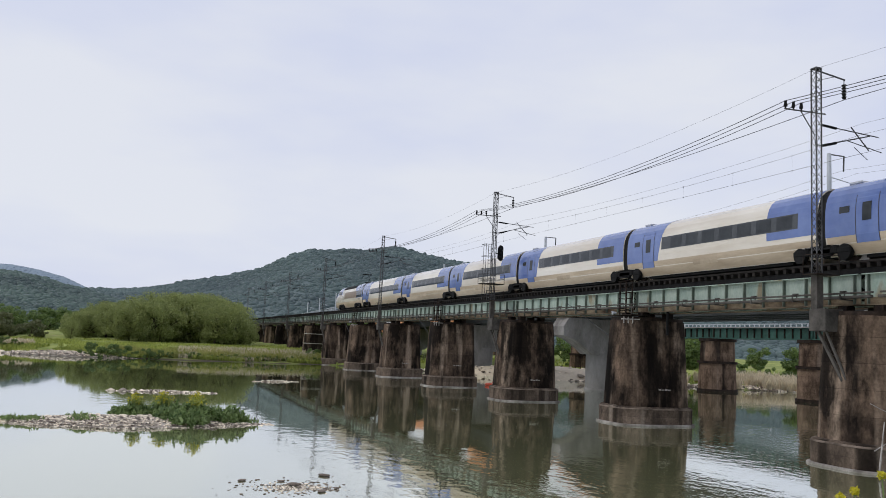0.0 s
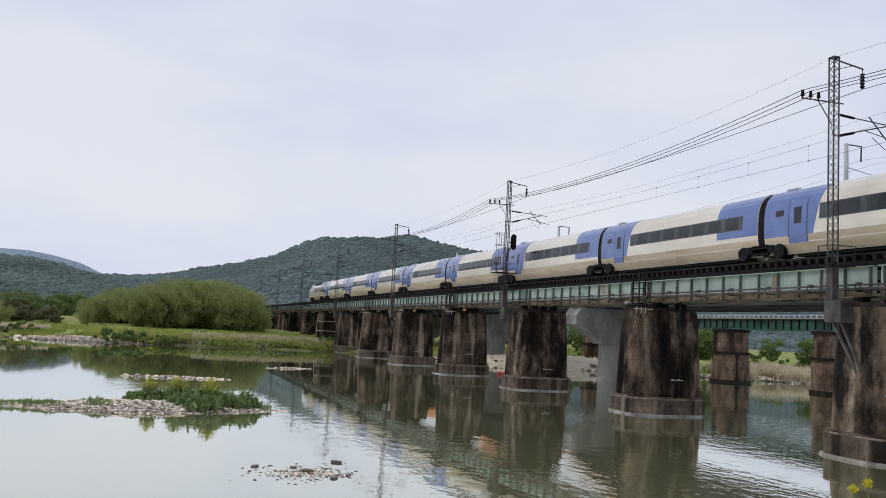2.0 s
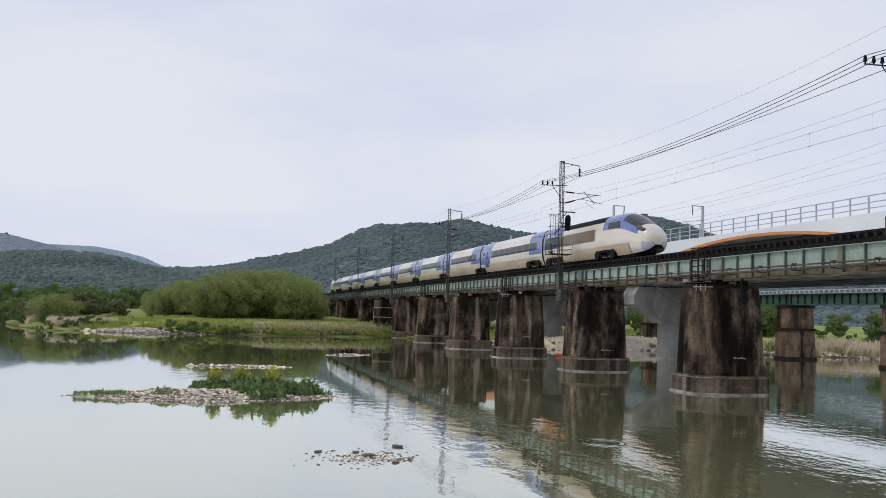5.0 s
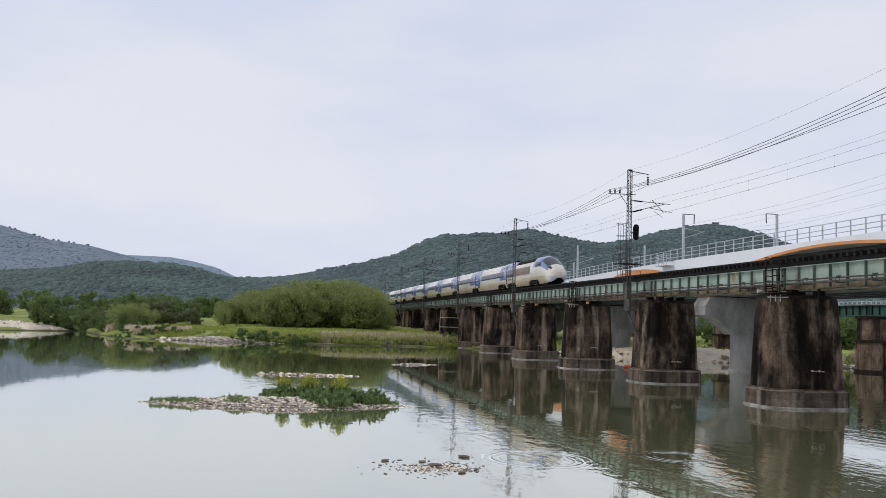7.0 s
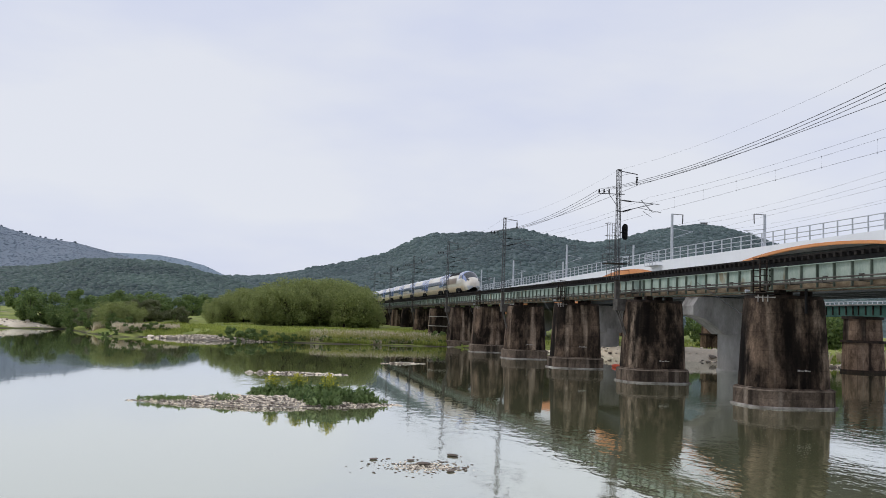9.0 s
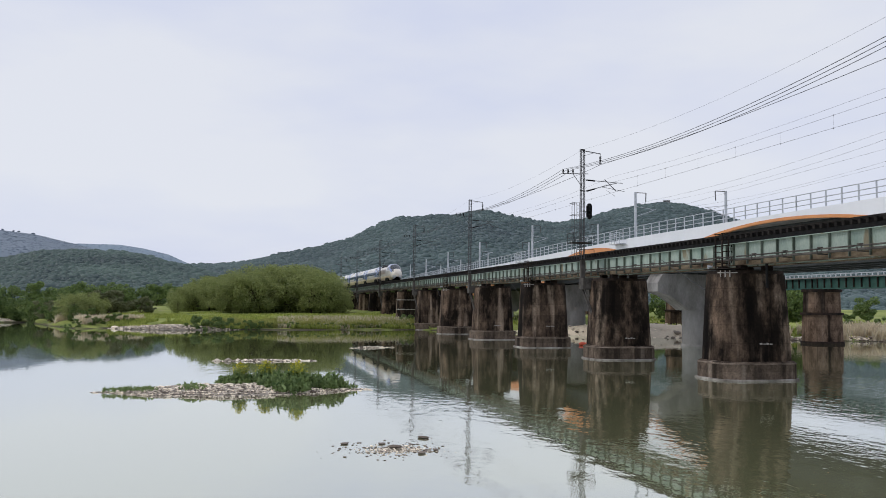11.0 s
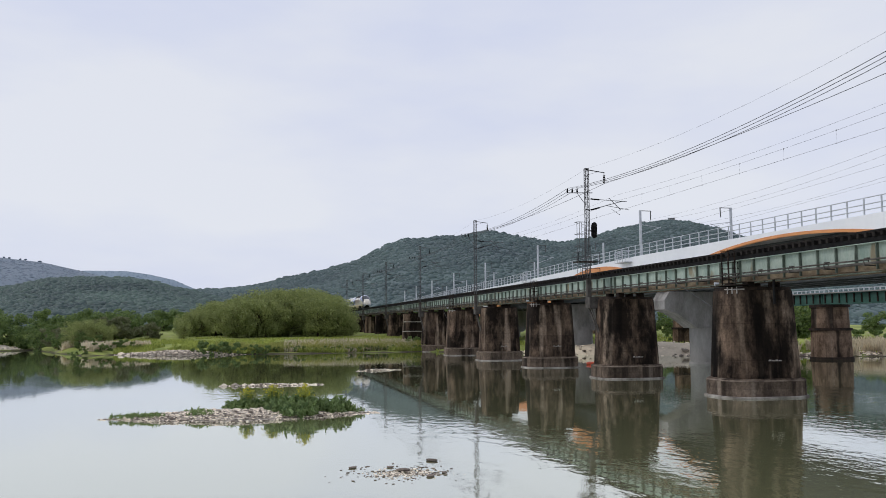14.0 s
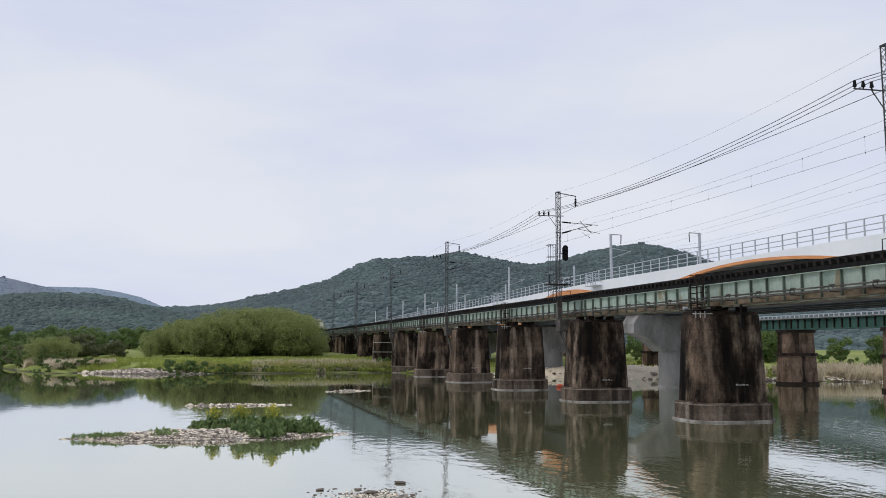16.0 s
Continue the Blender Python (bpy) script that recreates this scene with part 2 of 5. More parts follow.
M["stone"] = material("river_stone", (0.07, 0.055, 0.045), (0.30, 0.25, 0.205), 3.0, 0.85, 0.3, grain=0.2, vary=0.35)
M["shell"] = material("cream_white_paint", (0.60, 0.53, 0.43), (0.76, 0.71, 0.62), 0.35, 0.22, 0.0, stretch=(1, 0.25, 1.4), grain=0.05)
# lower flank: dust, plus painted shade where the body curves inward
M["skirt"] = material("dusty_cream_paint", (0.36, 0.28, 0.19), (0.56, 0.46, 0.34), 0.5, 0.45, 0.0, stretch=(1, 0.3, 1.6), grain=0.12)
M["flap"] = material("access_flap_paint", (0.36, 0.285, 0.20), (0.54, 0.44, 0.325), 0.6, 0.5, grain=0.1)
M["blue"] = material("blue_train_paint", (0.085, 0.135, 0.34), (0.125, 0.185, 0.41), 0.5, 0.2, grain=0.05)
M["glass"] = material("dark_window_band", (0.025, 0.029, 0.033), (0.055, 0.06, 0.064), 0.6, 0.15)
M["pane"] = material("train_pane", (0.02, 0.024, 0.028), (0.04, 0.045, 0.05), 0.6, 0.12)
for k, coat in (("shell", 0.6), ("blue", 0.6), ("glass", 0.2), ("pane", 0.1)):
    bs = M[k].node_tree.nodes["Principled BSDF"]
    bs.inputs["Coat Weight"].default_value, bs.inputs["Coat Roughness"].default_value = coat, 0.1
M["pane"].node_tree.nodes["Principled BSDF"].inputs["Specular IOR Level"].default_value = 0.25
M["bronze"] = material("bronze_band", (0.145, 0.10, 0.062), (0.21, 0.147, 0.09), 0.5, 0.35)
M["grey"] = material("light_grey_paint", (0.42, 0.43, 0.46), (0.55, 0.56, 0.58), 0.5, 0.4)
M["mark"] = material("white_lettering_bar", (0.7, 0.7, 0.72), (0.8, 0.8, 0.82), 1.0, 0.5)
M["dark_mark"] = material("dark_lettering_bar", (0.03, 0.03, 0.05), (0.05, 0.05, 0.07), 1.0, 0.5)
M["lamp"] = material("headlamp_glass", (0.03, 0.03, 0.035), (0.07, 0.07, 0.08), 1.0, 0.35)
M["red"] = material("orange_red_plastic", (0.65, 0.09, 0.04), (0.8, 0.14, 0.06), 1.0, 0.5)
M["bark"] = material("bark", (0.03, 0.022, 0.016), (0.10, 0.075, 0.055), 3.0, 0.9, 0.5)
M["leaf"] = leaf_material("willow_leaves", (0.16, 0.20, 0.065), (0.44, 0.48, 0.175), 0.5, 0.12, 0.55, 1.1)
M["leaf_dark"] = leaf_material("bush_leaves", (0.068, 0.12, 0.038), (0.24, 0.32, 0.095), 0.4)
M["leaf_grey"] = leaf_material("grey_bush_leaves", (0.11, 0.125, 0.06), (0.25, 0.265, 0.13), 0.4)
M["reed"] = leaf_material("dry_reeds", (0.52, 0.44, 0.31), (0.86, 0.78, 0.60), 0.5)
M["tall_grass"] = leaf_material("tall_yellowing_grass", (0.20, 0.24, 0.05), (0.52, 0.50, 0.17), 0.5, 0.25, 0.5, 1.2)
M["blade"] = leaf_material("bank_grass_blades", (0.17, 0.23, 0.038), (0.52, 0.55, 0.14), 0.45)
M["weed"] = leaf_material("island_weed", (0.08, 0.14, 0.045), (0.34, 0.44, 0.17), 0.45, 1.2)
M["blossom"] = leaf_material("yellow_blossom", (0.45, 0.40, 0.02), (0.75, 0.66, 0.04))
# nearer hills: green woods with a bluish haze tint mixed into the colour
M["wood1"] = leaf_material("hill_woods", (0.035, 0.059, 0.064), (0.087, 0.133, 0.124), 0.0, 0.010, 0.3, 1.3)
M["wood2"] = leaf_material("far_hill_woods", (0.025, 0.046, 0.047), (0.079, 0.126, 0.100), 0.0, 0.016, 0.35, 1.4)
# haze of distance is put into the pale blue base colour of these two
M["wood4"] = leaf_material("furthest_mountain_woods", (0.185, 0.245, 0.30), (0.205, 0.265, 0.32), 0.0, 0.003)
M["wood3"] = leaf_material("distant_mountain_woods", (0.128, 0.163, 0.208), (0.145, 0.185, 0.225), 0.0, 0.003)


# bank edges near the water: bare mud and gravel, darkened for the undercut's shade
gn, gl_ = M["grass"].node_tree.nodes, M["grass"].node_tree.links
gb_ = gn["Principled BSDF"]
old = gb_.inputs["Base Color"].links[0].from_socket
pos, gsep, gnoise, gadd, gmap, gmix = (gn.new("ShaderNode" + k) for k in ("NewGeometry", "SeparateXYZ", "TexNoise", "Math", "MapRange", "MixRGB"))
gl_.new(pos.outputs["Position"], gsep.inputs[0])
gnoise.inputs["Scale"].default_value, gnoise.inputs["Detail"].default_value = 0.35, 5.0
gl_.new(pos.outputs["Position"], gnoise.inputs["Vector"])
gl_.new(gsep.outputs[2], gadd.inputs[0])
gl_.new(gnoise.outputs["Fac"], gadd.inputs[1])
gmap.inputs["From Min"].default_value, gmap.inputs["From Max"].default_value = 0.55, 0.8
gl_.new(gadd.outputs[0], gmap.inputs["Value"])
gmix.inputs["Color1"].default_value = (0.07, 0.06, 0.04, 1)
gl_.new(gmap.outputs[0], gmix.inputs["Fac"])
gl_.new(old, gmix.inputs["Color2"])
gl_.new(gmix.outputs[0], gb_.inputs["Base Color"])


# ---- small mesh helpers ----
def part(name, bm, mat, parent=None, label="", smooth=False):
    me = bpy.data.meshes.new(name)
    if smooth:
        for f in bm.faces:
            f.smooth = True
    bm.normal_update()
    bm.to_mesh(me)
    bm.free()
    me.materials.append(M[mat])
    ob = new(name, me)
    ob.parent = parent
    if label:
        ob["label"] = label
    return ob


def again(ob, parent, m):
    """Another object on the same mesh."""
    o = new(ob.name.split(".")[0], ob.data)
    o.parent = parent
    o.matrix_basis = m
    return o


def thing(name, m, label, category, group="", kind=""):
    ob = new(name)
    ob.empty_display_size = 0.3
    ob.matrix_basis = m
    return tagged(ob, label, category, group, kind)


def box(bm, x0, x1, y0, y1, z0, z1, bevel=0.0):
    vs = [bm.verts.new((x, y, z)) for x in (x0, x1) for y in (y0, y1) for z in (z0, z1)]
    fs = [bm.faces.new([vs[i] for i in q]) for q in ((0, 1, 3, 2), (4, 6, 7, 5), (0, 4, 5, 1), (2, 3, 7, 6), (0, 2, 6, 4), (1, 5, 7, 3))]
    if bevel:
        bmesh.ops.bevel(bm, geom=list({e for f in fs for e in f.edges}), offset=bevel, segments=1, affect="EDGES")
    return bm


def boxed(*a, bevel=0.0):
    return box(bmesh.new(), *a, bevel=bevel)


def tube(bm, p, q, r, seg=6, r2=None):
    p, q = Vector(p), Vector(q)
    d = (q - p).normalized()
    u = d.orthogonal().normalized()
    v = d.cross(u)
    r2 = r if r2 is None else r2
    rings = []
    for c, rr in ((p, r), (q, r2)):
        rings.append([bm.verts.new(c + rr * (math.cos(2 * math.pi * k / seg) * u + math.sin(2 * math.pi * k / seg) * v)) for k in range(seg)])
    for k in range(seg):
        bm.faces.new((rings[0][k], rings[0][(k + 1) % seg], rings[1][(k + 1) % seg], rings[1][k]))
    bm.faces.new(rings[0][::-1])
    bm.faces.new(rings[1])
    return bm


def tubed(*a, **k):
    return tube(bmesh.new(), *a, **k)


def chain(bm, pts, r, seg=5):
    for a, b in zip(pts, pts[1:]):
        tube(bm, a, b, r, seg)
    return bm


def sweep(pts, r, seg=6):
    """One round bar along the points."""
    return loft(bmesh.new(), [[Vector(p) + Vector((0, r * math.cos(2 * math.pi * k / seg), r * math.sin(2 * math.pi * k / seg))) for k in range(seg)] for p in pts])


def loft(bm, rings, closed=True, caps=True):
    vs = [[bm.verts.new(p) for p in ring] for ring in rings]
    n = len(rings[0])
    for a, b in zip(vs, vs[1:]):
        for k in range(n if closed else n - 1):
            bm.faces.new((a[k], a[(k + 1) % n], b[(k + 1) % n], b[k]))
    if caps:
        bm.faces.new(vs[0][::-1])
        bm.faces.new(vs[-1])
    return bm


def sheet(name, mat, X, Y, Z, parent=None, smooth=True):
    """A grid mesh from three arrays of the same shape."""
    r, c = X.shape
    co = np.stack([X, Y, Z], -1).reshape(-1, 3)
    i = np.arange(r * c).reshape(r, c)
    q = np.stack([i[:-1, :-1], i[:-1, 1:], i[1:, 1:], i[1:, :-1]], -1).reshape(-1, 4)
    me = bpy.data.meshes.new(name)
    me.from_pydata(co.tolist(), [], q.tolist())
    if smooth:
        me.polygons.foreach_set("use_smooth", [True] * len(q))
    me.materials.append(M[mat])
    ob = new(name, me)
    ob.parent = parent
    return ob


def quads(name, mat, C, U, V, parent=None):
    """Many small leaves: centres and two half-axes each."""
    n = len(C)
    co = np.stack([C - U - V, C + U - V * 0.6, C + U * 0.7 + V, C - U * 0.8 + V * 0.8], 1).reshape(-1, 3)
    me = bpy.data.meshes.new(name)
    me.from_pydata(co.tolist(), [], np.arange(4 * n).reshape(n, 4).tolist())
    me.materials.append(M[mat])
    ob = new(name, me)
    ob.parent = parent
    return ob


def vnoise(x, y, seed=0):
    """Smooth value noise on arrays."""
    xi, yi = np.floor(x), np.floor(y)
    fx, fy = x - xi, y - yi
    fx, fy = fx * fx * (3 - 2 * fx), fy * fy * (3 - 2 * fy)

    def h(a, b):
        s = np.sin(a * 127.1 + b * 311.7 + seed * 74.7) * 43758.5453
        return s - np.floor(s)
    return (h(xi, yi) * (1 - fx) + h(xi + 1, yi) * fx) * (1 - fy) + (h(xi, yi + 1) * (1 - fx) + h(xi + 1, yi + 1) * fx) * fy


# ---- ground and water ----
SHORE = [(-2600, 700), (-700, 330), (-200, 205), (-95, 186), (-56, 178), (-44, 187), (-33, 160), (-27, 148), (-20, 154), (-8, 148), (9, 147.5), (31, 150.5), (45, 138), (58, 121), (70, 114), (93, 105),
         (130, 88), (220, 40), (500, -130), (2600, -1400)]
SX, SY = np.array(SHORE).T
NEARX, NEARY = np.array([(-2600, 300), (-300, -40), (-60, -6), (-8, 3.0), (3, 5.2), (7, 4.5), (14, 1.0), (30, -4), (60, -12), (200, -120), (2600, -2200)]).T


def ground_z(x, y):
    far = y - np.interp(x, SX, SY)
    near = np.interp(x, NEARX, NEARY) - y
    wob = 2.2 * (vnoise(x * 0.12, y * 0.12, 3) - 0.5)
    far = far * 0.85 + wob
    z = np.where(far > -6, 0.0, -1.2)
    z = -1.2 + 1.2 * np.clip((far + 6) / 6, 0, 1) + 0.9 * np.clip(far / 5, 0, 1) + 1.7 * np.clip((far - 4) / 45, 0, 1) + 1.5 * np.clip((far - 60) / 200, 0, 1)
    z = z + np.where(far > 2, 0.35 * (vnoise(x * 0.3, y * 0.3, 5) - 0.5) + 0.5 * (vnoise(x * 0.05, y * 0.05, 7) - 0.5), 0)
    zn = -1.2 + 1.2 * np.clip((near + 3) / 3, 0, 1) + 3.3 * np.clip(near / 3.2, 0, 1)
    return np.maximum(z, zn)


def graded(a, b, c, d, fine, coarse_n):
    left = b - np.geomspace(1, b - a + 1, coarse_n)[::-1] + 1
    right = c + np.geomspace(1, d - c + 1, coarse_n) - 1
    return np.concatenate([left[:-1], np.arange(b, c, fine), right])


gx = graded(-3800, -95, 140, 3800, 1.3, 45)
gy = graded(-2500, -14, 260, 4600, 1.3, 45)
GX, GY = np.meshgrid(gx, gy)
tagged(sheet("ground", "grass", GX, GY, ground_z(GX, GY)), "grassy river banks and meadows", "ground", kind="structure")

mw = bpy.data.materials.new("river_water")
mw.use_nodes = True
n, l = mw.node_tree.nodes, mw.node_tree.links
b = n["Principled BSDF"]
b.inputs["Base Color"].default_value = (0.29, 0.295, 0.15, 1)
b.inputs["Roughness"].default_value, b.inputs["IOR"].default_value = 0.02, 1.4
gl, gm = n.new("ShaderNodeBsdfGlossy"), n.new("ShaderNodeMixShader")
gl.inputs["Color"].default_value, gl.inputs["Roughness"].default_value = (0.90, 0.93, 0.91, 1), 0.03
fres, gain = n.new("ShaderNodeFresnel"), n.new("ShaderNodeMapRange")
fres.inputs["IOR"].default_value = 1.33
gain.inputs["From Min"].default_value, gain.inputs["From Max"].default_value = 0.25, 0.85
gain.inputs["To Min"].default_value, gain.inputs["To Max"].default_value = 0.59, 0.90
l.new(fres.outputs[0], gain.inputs["Value"])
l.new(gain.outputs[0], gm.inputs[0])
l.new(b.outputs[0], gm.inputs[1])
l.new(gl.outputs[0], gm.inputs[2])
l.new(gm.outputs[0], n["Material Output"].inputs["Surface"])
co = n.new("ShaderNodeTexCoord")
mp = n.new("ShaderNodeMapping")
mp.inputs["Scale"].default_value = (1.0, 0.55, 1.0)
l.new(co.outputs["Object"], mp.inputs["Vector"])
n1, n2 = n.new("ShaderNodeTexNoise"), n.new("ShaderNodeTexNoise")
n1.inputs["Scale"].default_value, n1.inputs["Detail"].default_value = 1.6, 3.0
n2.inputs["Scale"].default_value, n2.inputs["Detail"].default_value = 0.055, 2.0
l.new(mp.outputs[0], n1.inputs["Vector"])
l.new(mp.outputs[0], n2.inputs["Vector"])
r2 = n.new("ShaderNodeMapRange")
r2.inputs["From Min"].default_value, r2.inputs["From Max"].default_value = 0.45, 0.68
r2.inputs["To Min"].default_value, r2.inputs["To Max"].default_value = 0.035, 0.42
sep, grad, addm = n.new("ShaderNodeSeparateXYZ"), n.new("ShaderNodeMapRange"), n.new("ShaderNodeMath")
l.new(co.outputs["Object"], sep.inputs[0])
grad.inputs["From Min"].default_value, grad.inputs["From Max"].default_value = 4.0, 30.0
grad.inputs["To Min"].default_value, grad.inputs["To Max"].default_value = 0.0, 0.13
l.new(sep.outputs[0], grad.inputs["Value"])
l.new(n2.outputs["Fac"], addm.inputs[0])
l.new(grad.outputs[0], addm.inputs[1])
calm, addc = n.new("ShaderNodeMapRange"), n.new("ShaderNodeMath")
calm.inputs["From Min"].default_value, calm.inputs["From Max"].default_value = 64.0, 96.0
calm.inputs["To Min"].default_value, calm.inputs["To Max"].default_value = 0.0, -0.14
slant, away = n.new("ShaderNodeMath"), n.new("ShaderNodeMath")
away.operation = "ABSOLUTE"
l.new(sep.outputs[0], away.inputs[0])
slant.operation, slant.inputs[1].default_value = "MULTIPLY_ADD", 0.8
l.new(away.outputs[0], slant.inputs[0])
l.new(sep.outputs[1], slant.inputs[2])
l.new(slant.outputs[0], calm.inputs["Value"])
l.new(addm.outputs[0], addc.inputs[0])
l.new(calm.outputs[0], addc.inputs[1])
l.new(addc.outputs[0], r2.inputs["Value"])
bp = n.new("ShaderNodeBump")
bp.inputs["Distance"].default_value = 0.05
l.new(r2.outputs[0], bp.inputs["Strength"])
l.new(n1.outputs["Fac"], bp.inputs["Height"])
l.new(bp.outputs[0], b.inputs["Normal"])
l.new(bp.outputs[0], gl.inputs["Normal"])
M["water"] = mw
wx, wy = np.meshgrid(np.linspace(-2600, 2600, 40), np.linspace(-2300, 900, 40))
tagged(sheet("water", "water", wx, wy, wx * 0), "calm grey-green river water with faint ripples", "water", kind="structure")


# ---- hills ----
def ridge(name, label, mat, az, el, r0, r1, crown, seed, crowns, step=0.15, tall=()):
    """A wooded ridge seen from the river: crest heights over bearings, foot at r0 and crest at r1, covered with tree crowns."""
    rng = np.random.default_rng(seed)
    hill = thing(name, pose(0, 0, 0), label, "hill", kind="structure")

    def height(A, S):
        R = r0 + (r1 - r0) * S
        X, Y = R * np.sin(np.radians(A)), R * np.cos(np.radians(A))
        E = np.interp(A, az, el) * r1 + EYE - crown * 0.58
        spur = 1 + 0.5 * (vnoise(X * 0.008, Y * 0.008, seed) - 0.5) * np.clip(1 - S, 0, 1)
        Z = np.where(S <= 1, -3 + (E + 3) * np.clip(S, 0, 1) ** 0.95 * spur, E * (1 - (S - 1) * 1.5))
        return X, Y, Z

    A, S = np.meshgrid(np.arange(az[0], az[-1], step), np.concatenate([np.linspace(0, 1, 40), [1.1, 1.3]]))
    sheet("slope", mat, *height(A, S), parent=hill, smooth=True)
    # crowns: small lumpy domes, each its own island of faces
    dome = bmesh.new()
    bmesh.ops.create_icosphere(dome, subdivisions=1, radius=1.0)
    bv = np.array([v.co[:] for v in dome.verts])
    bf = np.array([[v.index for v in f.verts] for f in dome.faces])
    dome.free()
    a = rng.uniform(az[0], az[-1], crowns)
    q = rng.uniform(0.02, 1.02, crowns) ** 0.8
    up = np.zeros(crowns)
    for k, t in enumerate(tall):
        # trees that stand clear of the crest
        a[4 * k:4 * k + 4], q[4 * k:4 * k + 4], up[4 * k:4 * k + 4] = t + rng.uniform(-0.02, 0.02, 4), 1.0, crown * np.array([0.1, 0.35, 0.6, 0.85])
    x, y, z = height(a, q)
    sz = crown * rng.lognormal(-0.38, 0.34, crowns)
    lump = 1 + 0.09 * rng.normal(size=(crowns, len(bv)))
    spin = rng.uniform(0, 6.28, (3, crowns, 1))
    bx, by, bz = (np.repeat(bv[None, :, i], crowns, 0) for i in range(3))
    bx, by = bx * np.cos(spin[0]) - by * np.sin(spin[0]), bx * np.sin(spin[0]) + by * np.cos(spin[0])
    by, bz = by * np.cos(spin[1]) - bz * np.sin(spin[1]), by * np.sin(spin[1]) + bz * np.cos(spin[1])
    ball = np.stack([bx, by, bz], -1)
    P = ball * lump[..., None] * sz[:, None, None] * np.array([0.95, 0.95, 0.72 if r1 < 2000 else 0.4]) + np.stack([x, y, z - 0.15 * sz + up], 1)[:, None]
    F = (bf[None] + (np.arange(crowns) * len(bv))[:, None, None]).reshape(-1, 3)
    me = bpy.data.meshes.new("woods")
    me.from_pydata(P.reshape(-1, 3).tolist(), [], F.tolist())
    me.polygons.foreach_set("use_smooth", [True] * len(F))
    me.materials.append(M[mat])
    woods = new("woods", me)
    woods.parent = hill
    woods["kind"] = "stuff"
    return hill


# the two furthest ridges look hazy through their painted colour alone
ridge("hill_far", "distant mountain ridge with blue-grey haze in its colour", "wood3", [-23, -21, -18.1, -15.5, -13, -10.5, -8, -5, -1], [0.098, 0.096, 0.0875, 0.0755, 0.0715, 0.062, 0.05, 0.035, 0.02], 1500, 2600, 4.2, 4, 9000,
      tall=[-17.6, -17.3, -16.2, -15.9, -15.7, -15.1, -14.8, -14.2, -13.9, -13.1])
ridge("hill_furthest", "furthest mountain spur with pale blue haze in its colour", "wood4", [-13, -10.5, -8, -6.5, -5, -3.4, -1], [0.058, 0.0632, 0.0635, 0.060, 0.054, 0.042, 0.03], 2700, 3500, 5, 14, 2500)
ridge("hill_mid", "dark wooded low hill beyond the trees", "wood2", [-23, -21, -18.1, -16, -14.2, -12.6, -10.7, -8, -6.6, -5.3, -3.8, -1], [0.036, 0.037, 0.0386, 0.042, 0.047, 0.0545, 0.0565, 0.0573, 0.054, 0.048, 0.043, 0.03], 420, 800, 2.7, 9, 13000)
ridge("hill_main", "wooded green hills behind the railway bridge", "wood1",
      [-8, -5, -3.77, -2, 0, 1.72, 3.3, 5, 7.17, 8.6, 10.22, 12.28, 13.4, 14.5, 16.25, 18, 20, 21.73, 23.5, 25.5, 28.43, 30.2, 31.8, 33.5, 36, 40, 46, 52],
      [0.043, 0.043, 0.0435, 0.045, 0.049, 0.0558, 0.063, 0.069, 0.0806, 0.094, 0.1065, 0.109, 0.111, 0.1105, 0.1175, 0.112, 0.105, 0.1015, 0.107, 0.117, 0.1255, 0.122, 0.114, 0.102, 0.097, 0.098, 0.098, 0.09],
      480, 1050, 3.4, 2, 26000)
lodge = thing("hilltop_lodge", pose(512, 923, 134.0, 0, 0, -29) @ Matrix.Scale(0.6, 4), "small pale building among the trees on the hilltop", "building")
part("wall", boxed(-7, 7, -3, 3, 0, 5.2), "concrete", lodge)
part("roof", boxed(-7.6, 7.6, -3.6, 3.6, 5.2, 5.9), "white", lodge, "pale flat roof")
for k in range(4):
    part("window", boxed(-5.6 + 3 * k, -3.6 + 3 * k, -3.06, -3.0, 2.2, 4.2), "glass", lodge)


# ---- the old railway bridge ----
TX = 34.5            # centre of the track
RAIL = 10.15         # top of the rails
GT, GB = 9.45, 7.87  # top and bottom of the plate girders
SPAN = 20.2
PIERS = [31.0 + SPAN * k for k in range(-3, 15)]


def oval(a, b, z, n=44, p=3.4):
    out = []
    for k in range(n):
        t = 2 * math.pi * k / n
        c, s = math.cos(t), math.sin(t)
        out.append((a * abs(c) ** (2 / p) * (1 if c >= 0 else -1), b * abs(s) ** (2 / p) * (1 if s >= 0 else -1), z))
    return out


